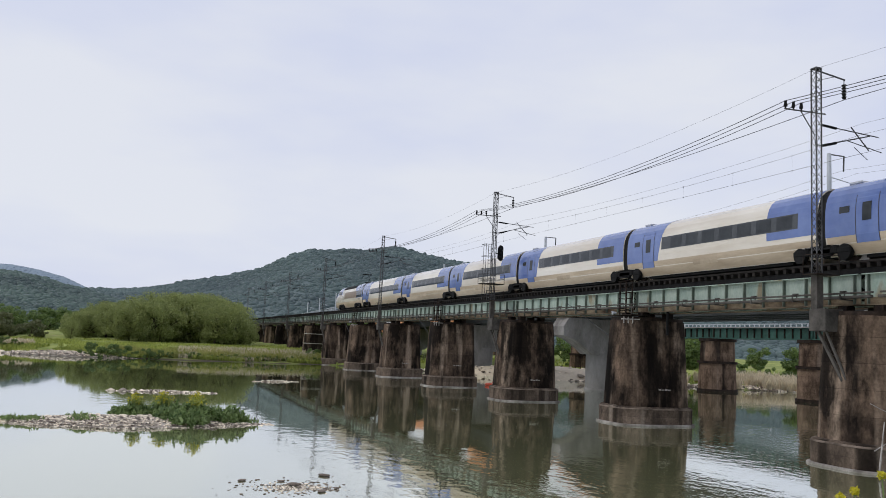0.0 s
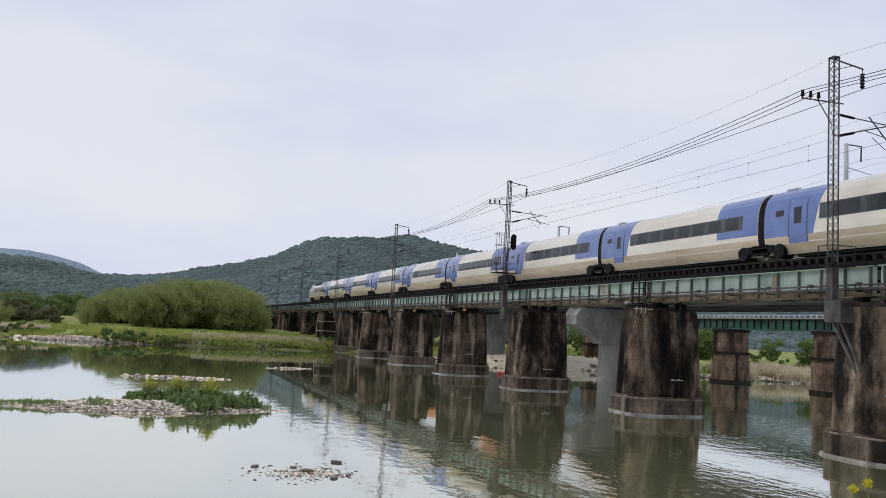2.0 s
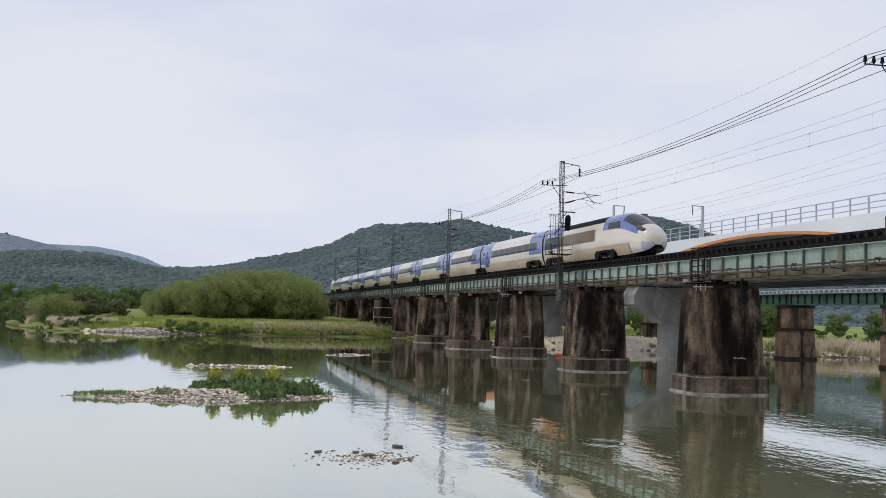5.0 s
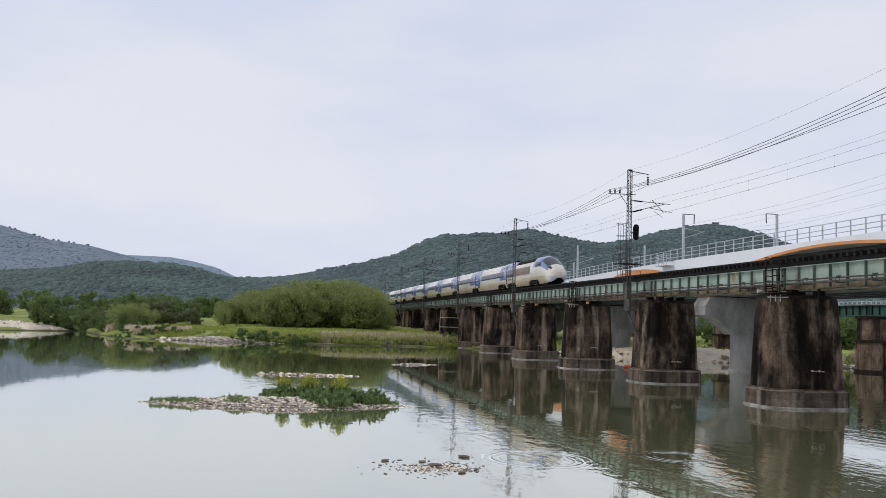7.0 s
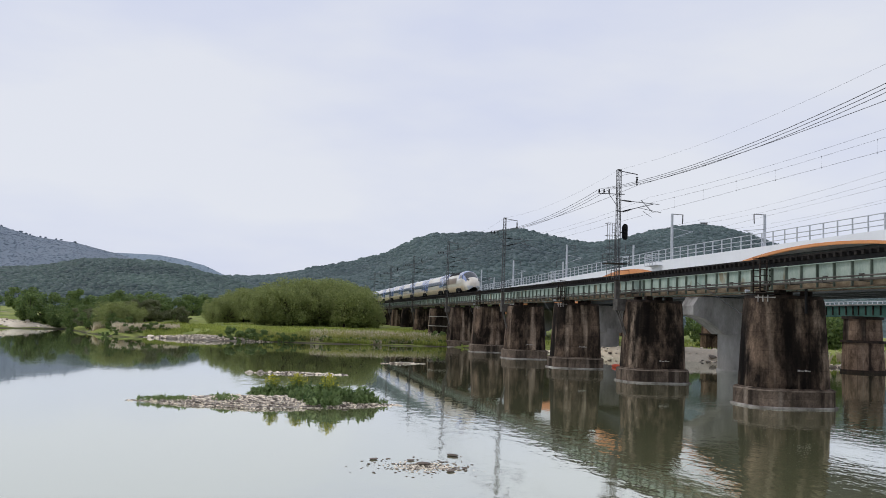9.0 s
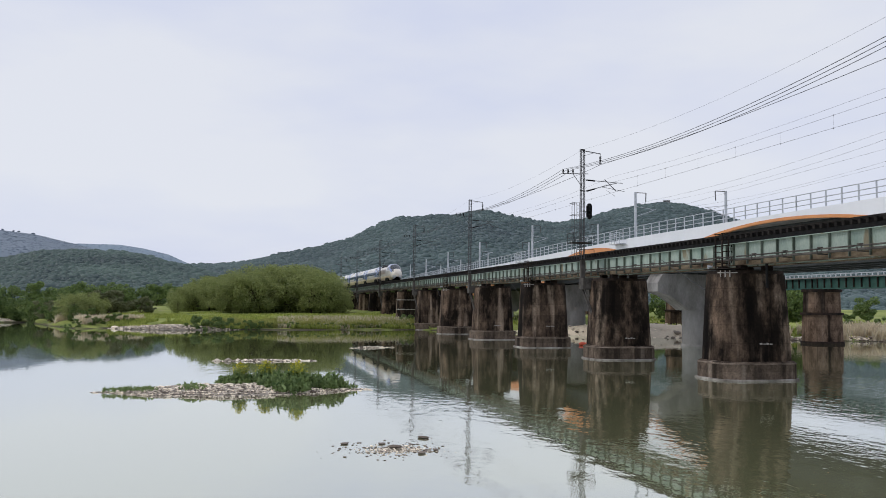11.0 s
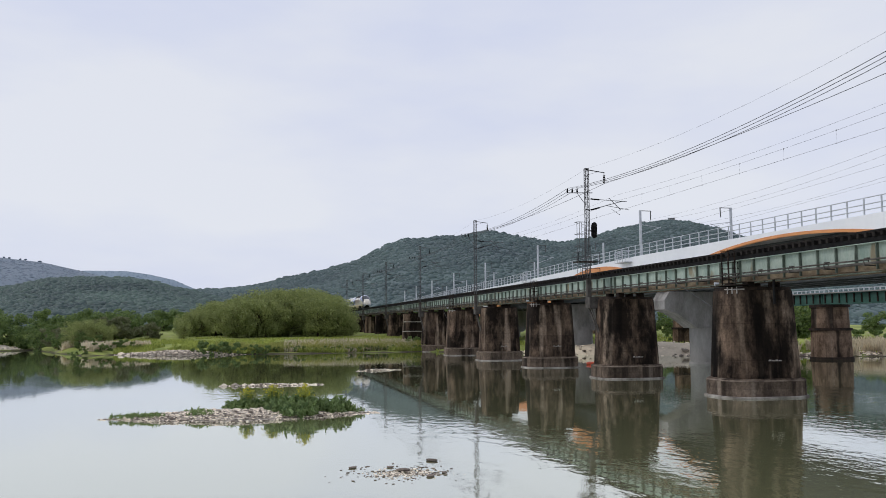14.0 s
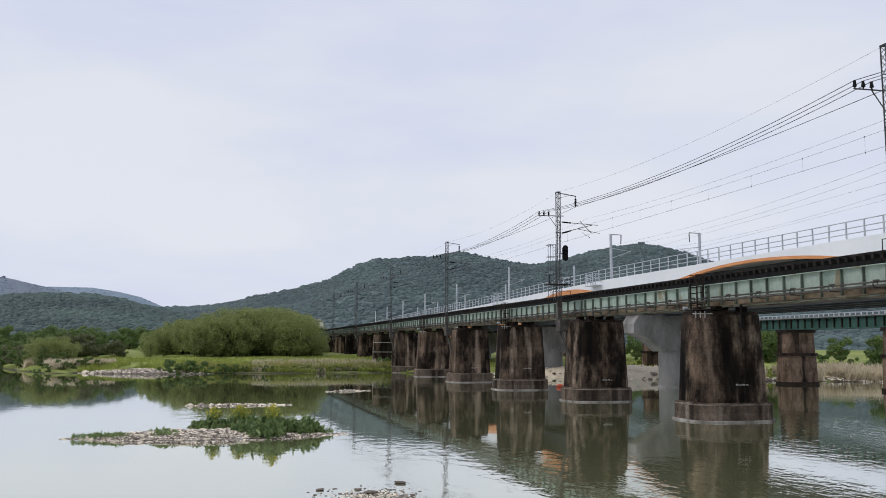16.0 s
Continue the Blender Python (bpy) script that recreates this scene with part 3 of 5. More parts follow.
def make_pier():
    t = thing("bridge_pier", pose(TX, PIERS[0], 0), "streaked dark brown concrete bridge pier standing in the river", "bridge pier", "piers of the old railway bridge")
    part("shaft", loft(bmesh.new(), [oval(2.86, 2.12, 1.3), oval(2.72, 2.0, 4.0), oval(2.58, 1.88, 6.6), oval(2.52, 1.83, 7.3)]), "pier", t, smooth=False)
    part("coping", loft(bmesh.new(), [oval(2.47, 1.79, 7.3), oval(2.47, 1.79, 7.52)]), "rust", t)
    part("plinth", loft(bmesh.new(), [oval(3.16, 2.38, -1.4), oval(3.14, 2.36, 1.14), oval(3.06, 2.29, 1.25), oval(2.92, 2.17, 1.3)]), "plinth", t, "paler concrete plinth")
    part("plinth_edge", loft(bmesh.new(), [oval(3.16, 2.38, 1.10), oval(3.17, 2.39, 1.135), oval(3.10, 2.33, 1.20)]), "edge", t, "thin pale edge of the plinth")
    part("footing", loft(bmesh.new(), [oval(3.32, 2.54, -1.4), oval(3.3, 2.52, 0.08), oval(3.24, 2.47, 0.12)]), "ledge", t, "whitish waterline ledge")
    for k, (x, y) in enumerate(((-1.0, -1.1), (1.0, -1.1), (-1.0, 1.1), (1.0, 1.1))):
        part("bearing", boxed(x - 0.3, x + 0.3, y - 0.3, y + 0.3, 7.52, GB, bevel=0.04), "rust", t)
    return t


pier = make_pier()
for y in PIERS[1:]:
    copy_thing(pier, pose(TX, y, 0))

GX0 = 1.05   # half the distance between the two girders


def make_span():
    t = thing("girder_span", pose(TX, PIERS[0], 0), "weathered pale green riveted plate girder span with rust stains", "bridge girder", "spans of the old railway bridge")
    y0, y1 = 0.12, SPAN - 0.12
    stiff = None
    for sx in (-1, 1):
        part("web", boxed(sx * GX0 - 0.02, sx * GX0 + 0.02, y0, y1, GB + 0.05, GT - 0.05), "girder", t)
        part("top_flange", boxed(sx * GX0 - 0.24, sx * GX0 + 0.24, y0, y1, GT - 0.05, GT), "girder", t)
        part("bottom_flange", boxed(sx * GX0 - 0.26, sx * GX0 + 0.26, y0, y1, GB, GB + 0.05), "flange", t, "rusty bottom flange")
        part("bottom_angle", boxed(sx * (GX0 + 0.02) - 0.03, sx * (GX0 + 0.02) + 0.03, y0, y1, GB + 0.05, GB + 0.40), "flange", t, "rust-stained lower web plate")
        for k in range(13):
            y = y0 + 0.3 + (y1 - y0 - 0.6) * k / 12
            m = Matrix.Translation((sx * (GX0 + 0.11), y, 0))
            if stiff is None:
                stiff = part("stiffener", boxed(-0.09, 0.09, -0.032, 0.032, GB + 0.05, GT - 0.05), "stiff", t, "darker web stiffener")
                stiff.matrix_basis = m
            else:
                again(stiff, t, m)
    for k in range(8):
        y = y0 + 0.8 + (y1 - y0 - 1.6) * k / 7
        part("cross_frame", tube(tube(boxed(-GX0 + 0.03, GX0 - 0.03, y - 0.05, y + 0.05, GB + 0.3, GB + 0.42), (-GX0, y, GB + 0.35), (GX0, y, GT - 0.2), 0.05, 4), (GX0, y, GB + 0.35), (-GX0, y, GT - 0.2), 0.05, 4), "rust", t)
    return t


def make_trough():
    t = thing("cable_trough", pose(TX, PIERS[0], 0), "long weathered steel cable trough bracketed to the bridge girder", "cable trough", "cable troughs along the bridge")
    x = -GX0 - 0.75
    part("trough_body", boxed(x - 0.12, x + 0.12, -1.2, SPAN - 1.6, GB + 0.30, GB + 0.44, bevel=0.03), "trough", t)
    part("upper_rail", boxed(x + 0.02, x + 0.13, -1.2, SPAN - 1.6, GB + 0.54, GB + 0.63, bevel=0.02), "trough", t)
    br = None
    for k in range(6):
        y = 0.6 + 3.2 * k
        if br is None:
            bm = boxed(x - 0.16, -GX0 - 0.03, -0.06, 0.06, GB + 0.24, GB + 0.30)
            box(bm, x - 0.17, x - 0.125, -0.035, 0.035, GB + 0.24, GB + 0.50)
            box(bm, x - 0.02, x + 0.16, -0.14, 0.14, GB + 0.63, GB + 0.70)
            box(bm, x + 0.135, x + 0.17, -0.03, 0.03, GB + 0.30, GB + 0.66)
            br = part("bracket", bm, "trough", t)
            br.matrix_basis = Matrix.Translation((0, y, 0))
        else:
            again(br, t, Matrix.Translation((0, y, 0)))
    return t


span, trough = make_span(), make_trough()
for y in PIERS[1:-1]:
    copy_thing(span, pose(TX, y, 0))
    copy_thing(trough, pose(TX, y, 0))

track = thing("railway_track", pose(TX, 0, 0), "rails on dark timber sleepers along the open bridge deck", "railway track")
Y0, Y1 = PIERS[0], PIERS[-1]
for sx in (-0.72, 0.72):
    bm = boxed(sx - 0.035, sx + 0.035, Y0, Y1, RAIL - 0.04, RAIL)
    box(bm, sx - 0.01, sx + 0.01, Y0, Y1, RAIL - 0.14, RAIL - 0.04)
    box(bm, sx - 0.07, sx + 0.07, Y0, Y1, RAIL - 0.165, RAIL - 0.14)
    part("rail", bm, "rust", track, "rusty steel rail")
tie = None
TIES = np.arange(8.0, Y1 - 0.3, 0.62)
for y in TIES[:295]:
    m = Matrix.Translation((0, float(y), 0))
    if tie is None:
        tie = part("sleeper", boxed(-1.45, 1.45, -0.11, 0.11, RAIL - 0.42, RAIL - 0.17, bevel=0.015), "sleeper", track, "tarred timber sleeper")
        tie.matrix_basis = m
    else:
        again(tie, track, m)
bm = bmesh.new()
for y in list(TIES[295:]) + list(np.arange(Y0 + 0.3, 8.0, 0.62)):
    box(bm, -1.45, 1.45, y - 0.11, y + 0.11, RAIL - 0.42, RAIL - 0.17)
tagged(part("far_sleepers", bm, "sleeper", track), "tarred timber sleepers", kind="stuff")
for sx in (-1.38, 1.38):
    part("guard_timber", boxed(sx - 0.09, sx + 0.09, Y0, Y1, RAIL - 0.166, RAIL - 0.06), "sleeper", track, "tarred guard timber")
    part("stringer", boxed(sx * 0.8 - 0.2, sx * 0.8 + 0.2, Y0, Y1, GT + 0.004, RAIL - 0.424), "black", track, "black stringer beam under the sleepers")

# ---- catenary masts on the old bridge ----
MX = 31.4
MASTS = [31.9, 72.7, 113.0, 152.6, 193.0, 233.5, 274.0, -9.0]
MTOP = 19.95


def make_mast():
    t = thing("catenary_mast", pose(MX, MASTS[0], 0), "grey lattice steel catenary mast with arms beside the bridge", "catenary mast", "lattice masts along the old bridge")
    bm = bmesh.new()
    h = 0.165
    z0, z1 = 7.0, MTOP
    for sx in (-1, 1):
        for sy in (-1, 1):
            box(bm, sx * h - 0.026, sx * h + 0.026, sy * h - 0.026, sy * h + 0.026, z0, z1)
    n = 34
    dz = (z1 - z0) / n
    for k in range(n):
        a, b2 = z0 + k * dz, z0 + (k + 1) * dz
        s = h if k % 2 else -h
        for e in (-h, h):
            tube(bm, (-s, e, a), (s, e, b2), 0.016, 4)
            tube(bm, (e, -s, a), (e, s, b2), 0.016, 4)
    part("lattice", bm, "mast", t)
    part("cap", boxed(-0.2, 0.2, -0.2, 0.2, MTOP, MTOP + 0.06), "mast", t)
    part("lower_shaft", boxed(-0.2, 0.2, -0.2, 0.2, 7.6, 9.3), "trough", t, "grey plated mast foot")
    # top arm with its hanging insulator
    part("top_arm", tube(tubed((0, 0, MTOP - 0.05), (1.9, 0, MTOP - 0.28), 0.045, 5), (0, 0, MTOP - 0.6), (1.2, 0, MTOP - 0.22), 0.02, 4), "mast", t)
    bm = tubed((1.85, 0, MTOP - 0.28), (1.85, 0, MTOP - 1.35), 0.025, 6)
    for k in range(5):
        tube(bm, (1.85, 0, MTOP - 0.55 - 0.16 * k), (1.85, 0, MTOP - 0.66 - 0.16 * k), 0.13, 10, 0.07)
    part("hanging_insulator", bm, "black", t, "dark ribbed insulator string")
    # feeder arm with three pin insulators
    part("feeder_arm", tube(tube(tubed((-2.05, 0, MTOP - 2.38), (0.6, 0, MTOP - 2.3), 0.04, 5), (-1.0, 0, MTOP - 2.36), (-0.1, 0, MTOP - 3.5), 0.03, 5), (-0.35, -0.3, MTOP - 3.95), (0.35, 0.3, MTOP - 3.95), 0.06, 5), "mast", t)
    for x in (-1.98, -1.48, -0.98):
        zz = MTOP - 2.38 + 0.08 * (x + 2.05) / 2.65
        bm = tubed((x, 0, zz), (x, 0, zz + 0.14), 0.04, 6)
        tube(bm, (x, 0, zz + 0.12), (x, 0, zz + 0.42), 0.10, 8, 0.06)
        part("pin_insulator", bm, "black", t, "dark pin insulator")
    # cantilever over the track
    part("cantilever", tube(tube(tubed((0.2, 0, MTOP - 2.9), (4.2, 0, MTOP - 3.05), 0.03, 5), (0.2, 0, MTOP - 4.0), (3.6, 0, MTOP - 3.05), 0.035, 5), (2.0, 0, MTOP - 3.5), (4.4, 0, MTOP - 3.85), 0.025, 5), "mast", t)
    part("registration_arm", tube(tubed((2.3, 0, MTOP - 2.75), (3.5, 0, MTOP - 3.85), 0.035, 5), (2.5, 0, MTOP - 3.8), (3.4, 0, MTOP - 4.35), 0.02, 4), "mast", t)
    for z, z2 in ((MTOP - 2.9, MTOP - 2.95), (MTOP - 3.97, MTOP - 3.72)):
        part("post_insulator", tubed((0.42, 0, z), (1.3, 0, z2), 0.07, 8), "black", t, "dark rod insulator")
    # foot: side box on the pier, raking struts and platform
    part("bracket_box", boxed(-0.25, 0.9, -0.75, 0.3, 6.5, 7.6, bevel=0.03), "trough", t, "grey steel bracket box against the pier")
    part("strut", tube(tube(tubed((0, 0, 6.6), (0.55, -1.3, 3.7), 0.1, 5), (0, -0.5, 6.6), (0.55, -1.5, 3.7), 0.07, 5), (0.3, -0.35, 5.4), (0.7, -1.0, 5.2), 0.04, 4), "trough", t, "raking strut to the pier")
    part("platform", boxed(-0.45, 1.0, -0.45, 0.45, 9.3, 9.34), "rust", t, "rusty service platform")
    part("platform_rail", chain(bmesh.new(), [(-0.45, -0.45, 9.3), (-0.45, -0.45, 10.3), (1.0, -0.45, 10.3), (1.0, -0.45, 9.3)], 0.025, 4), "rust", t)
    part("platform_rail", chain(bmesh.new(), [(-0.45, -0.4, 10.3), (-0.45, 0.45, 10.3), (-0.45, 0.45, 9.3)], 0.025, 4), "rust", t)
    return t


mast = make_mast()
for y in MASTS[1:]:
    copy_thing(mast, pose(MX, y, 0))


def wire(name, pts, r, label, sag=0.0, n=14):
    bm = bmesh.new()
    for a, b2 in zip(pts, pts[1:]):
        a, b2 = Vector(a), Vector(b2)
        chain(bm, [a.lerp(b2, k / n) - Vector((0, 0, sag * 4 * (k / n) * (1 - k / n))) for k in range(n + 1)], r, 4)
    return tagged(part(name, bm, "wire"), label, "wire", "overhead wires")


MY = sorted(MASTS)
for x, z, sag in ((1.85, MTOP - 1.35, 0.35), (-1.98, MTOP - 1.96, 0.93), (-1.48, MTOP - 1.94, 0.93), (-0.98, MTOP - 1.93, 0.93), (0.0, MTOP + 0.05, 0.75)):
    wire("feeder_wire", [(MX + x, y, z) for y in MY], 0.019 if x else 0.006, "thin dark feeder wire slung between the masts", sag)
wire("catenary_wire", [(MX + 3.2, y, MTOP - 2.4) for y in MY], 0.007, "thin upper wire over the track", 0.45)
wire("catenary_wire", [(MX + 3.2, y, MTOP - 2.98) for y in MY], 0.008, "thin catenary wire over the track", 0.33)
wire("contact_wire", [(MX + 3.2, y, MTOP - 4.0) for y in MY], 0.010, "thin contact wire over the track", 0.02)
bm = bmesh.new()
for a, b2 in zip(MY, MY[1:]):
    for k in range(1, 8):
        s = k / 8
        z1 = MTOP - 2.98 - 1.32 * s * (1 - s)
        tube(bm, (MX + 3.2, a + (b2 - a) * s, z1), (MX + 3.2, a + (b2 - a) * s, MTOP - 4.0), 0.003, 4)
        for z in (z1, MTOP - 4.02):
            tube(bm, (MX + 3.2, a + (b2 - a) * s, z - 0.06), (MX + 3.2, a + (b2 - a) * s, z + 0.05), 0.016, 4)
tagged(part("wire_droppers", bm, "wire"), "short droppers between catenary and contact wire", "wire", kind="stuff")

# ---- the train ----
HALF = [(1.06, 0.12), (1.24, 0.40), (1.36, 0.64), (1.43, 0.95), (1.452, 1.35), (1.452, 1.8), (1.43, 2.2), (1.37, 2.55), (1.25, 2.86), (1.05, 3.12), (0.78, 3.31), (0.42, 3.43), (0.0, 3.48)]


def side(z0, z1, n=7):
    """Points of one flank between two heights."""
    zs = [p[1] for p in HALF]
    xs = [p[0] for p in HALF]
    return [(float(np.interp(z, zs, xs)), float(z)) for z in np.linspace(z0, z1, n)]


def over(z0):
    """Points from one flank over the roof to the other, from height z0."""
    h = [(float(np.interp(z0, [p[1] for p in HALF], [p[0] for p in HALF])), z0)] + [p for p in HALF if p[1] > z0 + 0.02]
    return [(-x, z) for x, z in h] + h[-2::-1]


def patch(bm, prof, y0, y1, off=0.006, slant0=0.0, slant1=0.0, n=2):
    """A skin laid over the body along the profile, its ends slanted by height."""
    rings = []
    for k in range(n + 1):
        ring = []
        for x, z in prof:
            nx, nz = x / 1.45, (z - 1.9) / 1.6
            q = max(1e-6, math.hypot(nx, nz * 0.6))
            a, b2 = y0 + slant0 * (z - 2), y1 + slant1 * (z - 2)
            ring.append((x + off * nx / q, a + (b2 - a) * k / n, z + off * nz * 0.6 / q))
        rings.append(ring)
    return loft(bm, rings, closed=False, caps=False)


def bogie(parent, y):
    bm = boxed(-1.15, 1.15, y - 1.9, y + 1.9, 0.42, 0.72, bevel=0.06)
    for s in (-1, 1):
        x0, x1 = sorted((s * 1.36, s * 1.5))
        box(bm, x0, x1, y - 1.95, y + 1.95, 0.42, 0.72, bevel=0.05)
        box(bm, x0, x1, y - 0.8, y + 0.8, 0.3, 0.88, bevel=0.16)
        for dy in (-1.5, 1.5):
            tube(bm, (s * 1.2, y + dy, 0.46), (s * 1.47, y + dy, 0.46), 0.42, 20)
        tube(bm, (s * 1.42, y - 0.95, 0.45), (s * 1.42, y - 0.95, 0.84), 0.17, 10)
        tube(bm, (s * 1.42, y + 0.95, 0.45), (s * 1.42, y + 0.95, 0.84), 0.17, 10)
    box(bm, -1.28, 1.28, y - 0.35, y + 0.35, 0.6, 1.05)
    bg = part("bogie", bm, "black", parent, "black bogie frame")
    for dy in (-1.5, 1.5):
        bm = tubed((-0.86, y + dy, 0.46), (-0.70, y + dy, 0.46), 0.46, 18)
        tube(bm, (0.70, y + dy, 0.46), (0.86, y + dy, 0.46), 0.46, 18)
        tube(bm, (-1.2, y + dy, 0.46), (1.2, y + dy, 0.46), 0.11, 8)
        part("wheelset", bm, "rust", bg, "steel wheelset")


def make_coach(length, label, bogies):
    """Runs from y = 0 (the end towards the camera's bank) to y = length."""
    t = thing("train_coach", pose(TX, 0, RAIL), label, "train coach", "coaches of the train")
    a, b2 = 0.27, length - 0.27
    full = [(-x, z) for x, z in HALF] + HALF[-2::-1]
    part("body", loft(bmesh.new(), [[(x * 0.985, a, z * 0.993 + 0.01) for x, z in full], [(x, a + 0.05, z) for x, z in full], [(x, b2 - 0.05, z) for x, z in full], [(x * 0.985, b2, z * 0.993 + 0.01) for x, z in full]]), "shell", t, smooth=False)
    part("underfloor", boxed(-0.98, 0.98, a + 2.2, b2 - 2.2, -0.02, 0.3), "black", t)
    for s in (-1, 1):
        part("skirt", patch(bmesh.new(), [(s * x, z) for x, z in side(0.15, 0.98)], a + 0.1, b2 - 0.1), "skirt", t, "dusty tan lower panel with shade of the inward curve in its colour")
    part("blue_end", patch(bmesh.new(), over(1.22), a + 0.02, a + 3.75, 0.008), "blue", t, "blue painted coach end")
    part("blue_door_end", patch(bmesh.new(), over(0.98), b2 - 4.1, b2 - 0.02, 0.008, slant0=-0.3), "blue", t, "blue painted door end with slanted edge")
    for s in (-1, 1):
        w = part("window_band", patch(bmesh.new(), [(s * x, z) for x, z in side(1.62, 2.36)], a + 1.35, b2 - 4.25, 0.016), "glass", t, "dark tinted window band")
        for k in range(7):
            y = a + 1.75 + (b2 - a - 6.6) * k / 7
            part("pane", patch(bmesh.new(), [(s * x, z) for x, z in side(1.68, 2.3)], y, y + (b2 - a - 6.6) / 7 - 0.45, 0.022), "pane", w)
        d = part("door", patch(bmesh.new(), [(s * x, z) for x, z in side(0.62, 2.72)], b2 - 3.35, b2 - 2.0, 0.02), "blue", t, "blue plug door")
        part("door_glass", patch(bmesh.new(), [(s * x, z) for x, z in side(1.55, 2.35)], b2 - 2.95, b2 - 2.4, 0.03), "pane", d)
        part("door_seam", patch(patch(bmesh.new(), [(s * x, z) for x, z in side(0.62, 2.72)], b2 - 3.38, b2 - 3.34, 0.026), [(s * x, z) for x, z in side(0.62, 2.72)], b2 - 2.01, b2 - 1.97, 0.026), "dark_mark", d)
        part("side_display", patch(bmesh.new(), [(s * x, z) for x, z in side(2.0, 2.3)], b2 - 1.6, b2 - 0.95, 0.02), "pane", t)
        part("access_panel", patch(bmesh.new(), [(s * x, z) for x, z in side(0.5, 0.8)], length * 0.45, length * 0.45 + 2.4, 0.012), "flap", t, "lower access panel")
    part("roof_unit", boxed(-0.3, 0.3, b2 - 1.3, b2 - 0.5, 3.47, 3.6, bevel=0.04), "grey", t)
    for e in (length, 0.0)[:2 if 2.8 in bogies else 1]:
        part("gangway", loft(bmesh.new(), [[(x * 0.975, e - 0.29, z * 0.985 + 0.01) for x, z in full], [(x * 0.955, e, z * 0.98 + 0.01) for x, z in full], [(x * 0.975, e + 0.29, z * 0.985 + 0.01) for x, z in full]]), "black", t, "black ribbed gangway bellows")
    if length > 20 and 2.8 in bogies:
        part("roof_fairing", patch(bmesh.new(), over(2.85), 0.3, 3.7, 0.06, slant1=-0.4), "blue", t, "blue roof fairing")
    part("coupling", boxed(-1.32, 1.32, length - 0.2, length + 0.2, 0.5, 1.3, bevel=0.05), "black", t)
    for y in bogies:
        bogie(t, y)
    return t


def make_power_car():
    """From y = 0 at the coupled end to the nose tip at y = 21.5."""
    t = thing("power_car", pose(TX, 0, RAIL), "cream and blue streamlined power car with a bronze side band", "locomotive", "power cars of the train")
    N = 22
    full = [(-x, z) for x, z in HALF] + HALF[-2::-1]
    ys = [0.2, 0.25, 4, 8, 14.2, 15.0, 16.4, 17.1, 17.7, 18.35, 19.0, 19.65, 20.2, 20.65, 21.0, 21.25, 21.42, 21.5]
    top = [3.46, 3.48, 3.48, 3.48, 3.48, 3.48, 3.47, 3.42, 3.31, 3.10, 2.84, 2.56, 2.33, 2.15, 1.97, 1.75, 1.52, 1.30]
    wid = [0.97, 1, 1, 1, 1, 1, 1, 0.995, 0.985, 0.97, 0.945, 0.91, 0.865, 0.80, 0.72, 0.60, 0.44, 0.24]
    bot = [0.42] * 10 + [0.42, 0.42, 0.42, 0.44, 0.48, 0.55, 0.66, 0.78]
    rings = []
    for y, h, w, b0 in zip(ys, top, wid, bot):
        rings.append([(x * w, y, b0 + (z - 0.42) * (h - b0) / 3.06) for x, z in full])

    def skin(pick):
        bm = bmesh.new()
        vs = {}
        for i in range(len(rings) - 1):
            for k in range(len(full) - 1):
                c = [Vector(rings[i][k]), Vector(rings[i][k + 1]), Vector(rings[i + 1][k + 1]), Vector(rings[i + 1][k])]
                m = sum(c, Vector()) / 4
                if not pick(m, abs(full[k][1] + full[k + 1][1]) / 2, i):
                    continue
                ids = [(i, k), (i, k + 1), (i + 1, k + 1), (i + 1, k)]
                for key, p in zip(ids, c):
                    if key not in vs:
                        vs[key] = bm.verts.new(p)
                bm.faces.new([vs[key] for key in ids])
        return bm

    def kind(m, zz, i):
        y = m.y
        if zz > 2.95 and 17.7 < y < 20.3:
            return "windscreen"
        if zz > 2.3 and 14.2 < y < 20.3:
            return "cab_hood"
        if 2.75 < zz < 3.4 and 4 < y < 14.2:
            return "roof_grille"
        if y > 20.65 and zz < 1.5:
            return "coupler_cover"
        return "body"
    for nm, mat, lab in (("body", "shell", "cream painted body"), ("windscreen", "pane", "raked dark windscreen"), ("cab_hood", "blue", "blue cab hood"), ("roof_grille", "black", "dark roof grille"), ("coupler_cover", "grey", "grey coupler cover")):
        part(nm, skin(lambda m, zz, i: kind(m, zz, i) == nm), mat, t, lab, smooth=nm in ("body", "coupler_cover", "cab_hood"))
    bm = bmesh.new()
    bm.faces.new([bm.verts.new((x, y + 0.002, z)) for x, y, z in rings[-1]])
    part("nose_plate", bm, "shell", t)
    part("underfloor", boxed(-0.95, 0.95, 0.6, 19.4, -0.02, 0.3), "black", t)
    part("blue_rear", patch(bmesh.new(), [(x, z * 1.0) for x, z in over(1.42)], 0.2, 4.6, 0.012, slant1=0.35), "blue", t, "blue painted rear section")
    part("roof_rear", patch(bmesh.new(), over(2.85), 0.25, 3.0, 0.08), "blue", t)
    for s in (-1, 1):
        part("bronze_band", patch(bmesh.new(), [(s * x, z) for x, z in side(1.5, 2.42)], 3.6, 12.6, 0.03), "bronze", t, "bronze side band")
        part("dark_band", patch(bmesh.new(), [(s * x, z) for x, z in side(1.5, 2.42)], 0.7, 4.0, 0.04, slant1=0.3), "pane", t, "dark glazed band")
        part("skirt", patch(bmesh.new(), [(s * x, z) for x, z in side(0.15, 0.98)], 0.3, 19, 0.02), "skirt", t, "dusty tan lower panel with shade of the inward curve in its colour")
        part("cab_window", patch(bmesh.new(), [(s * x, z) for x, z in side(2.2, 2.72)], 15.2, 17.6, 0.03, slant1=-0.6), "pane", t, "cab side window")
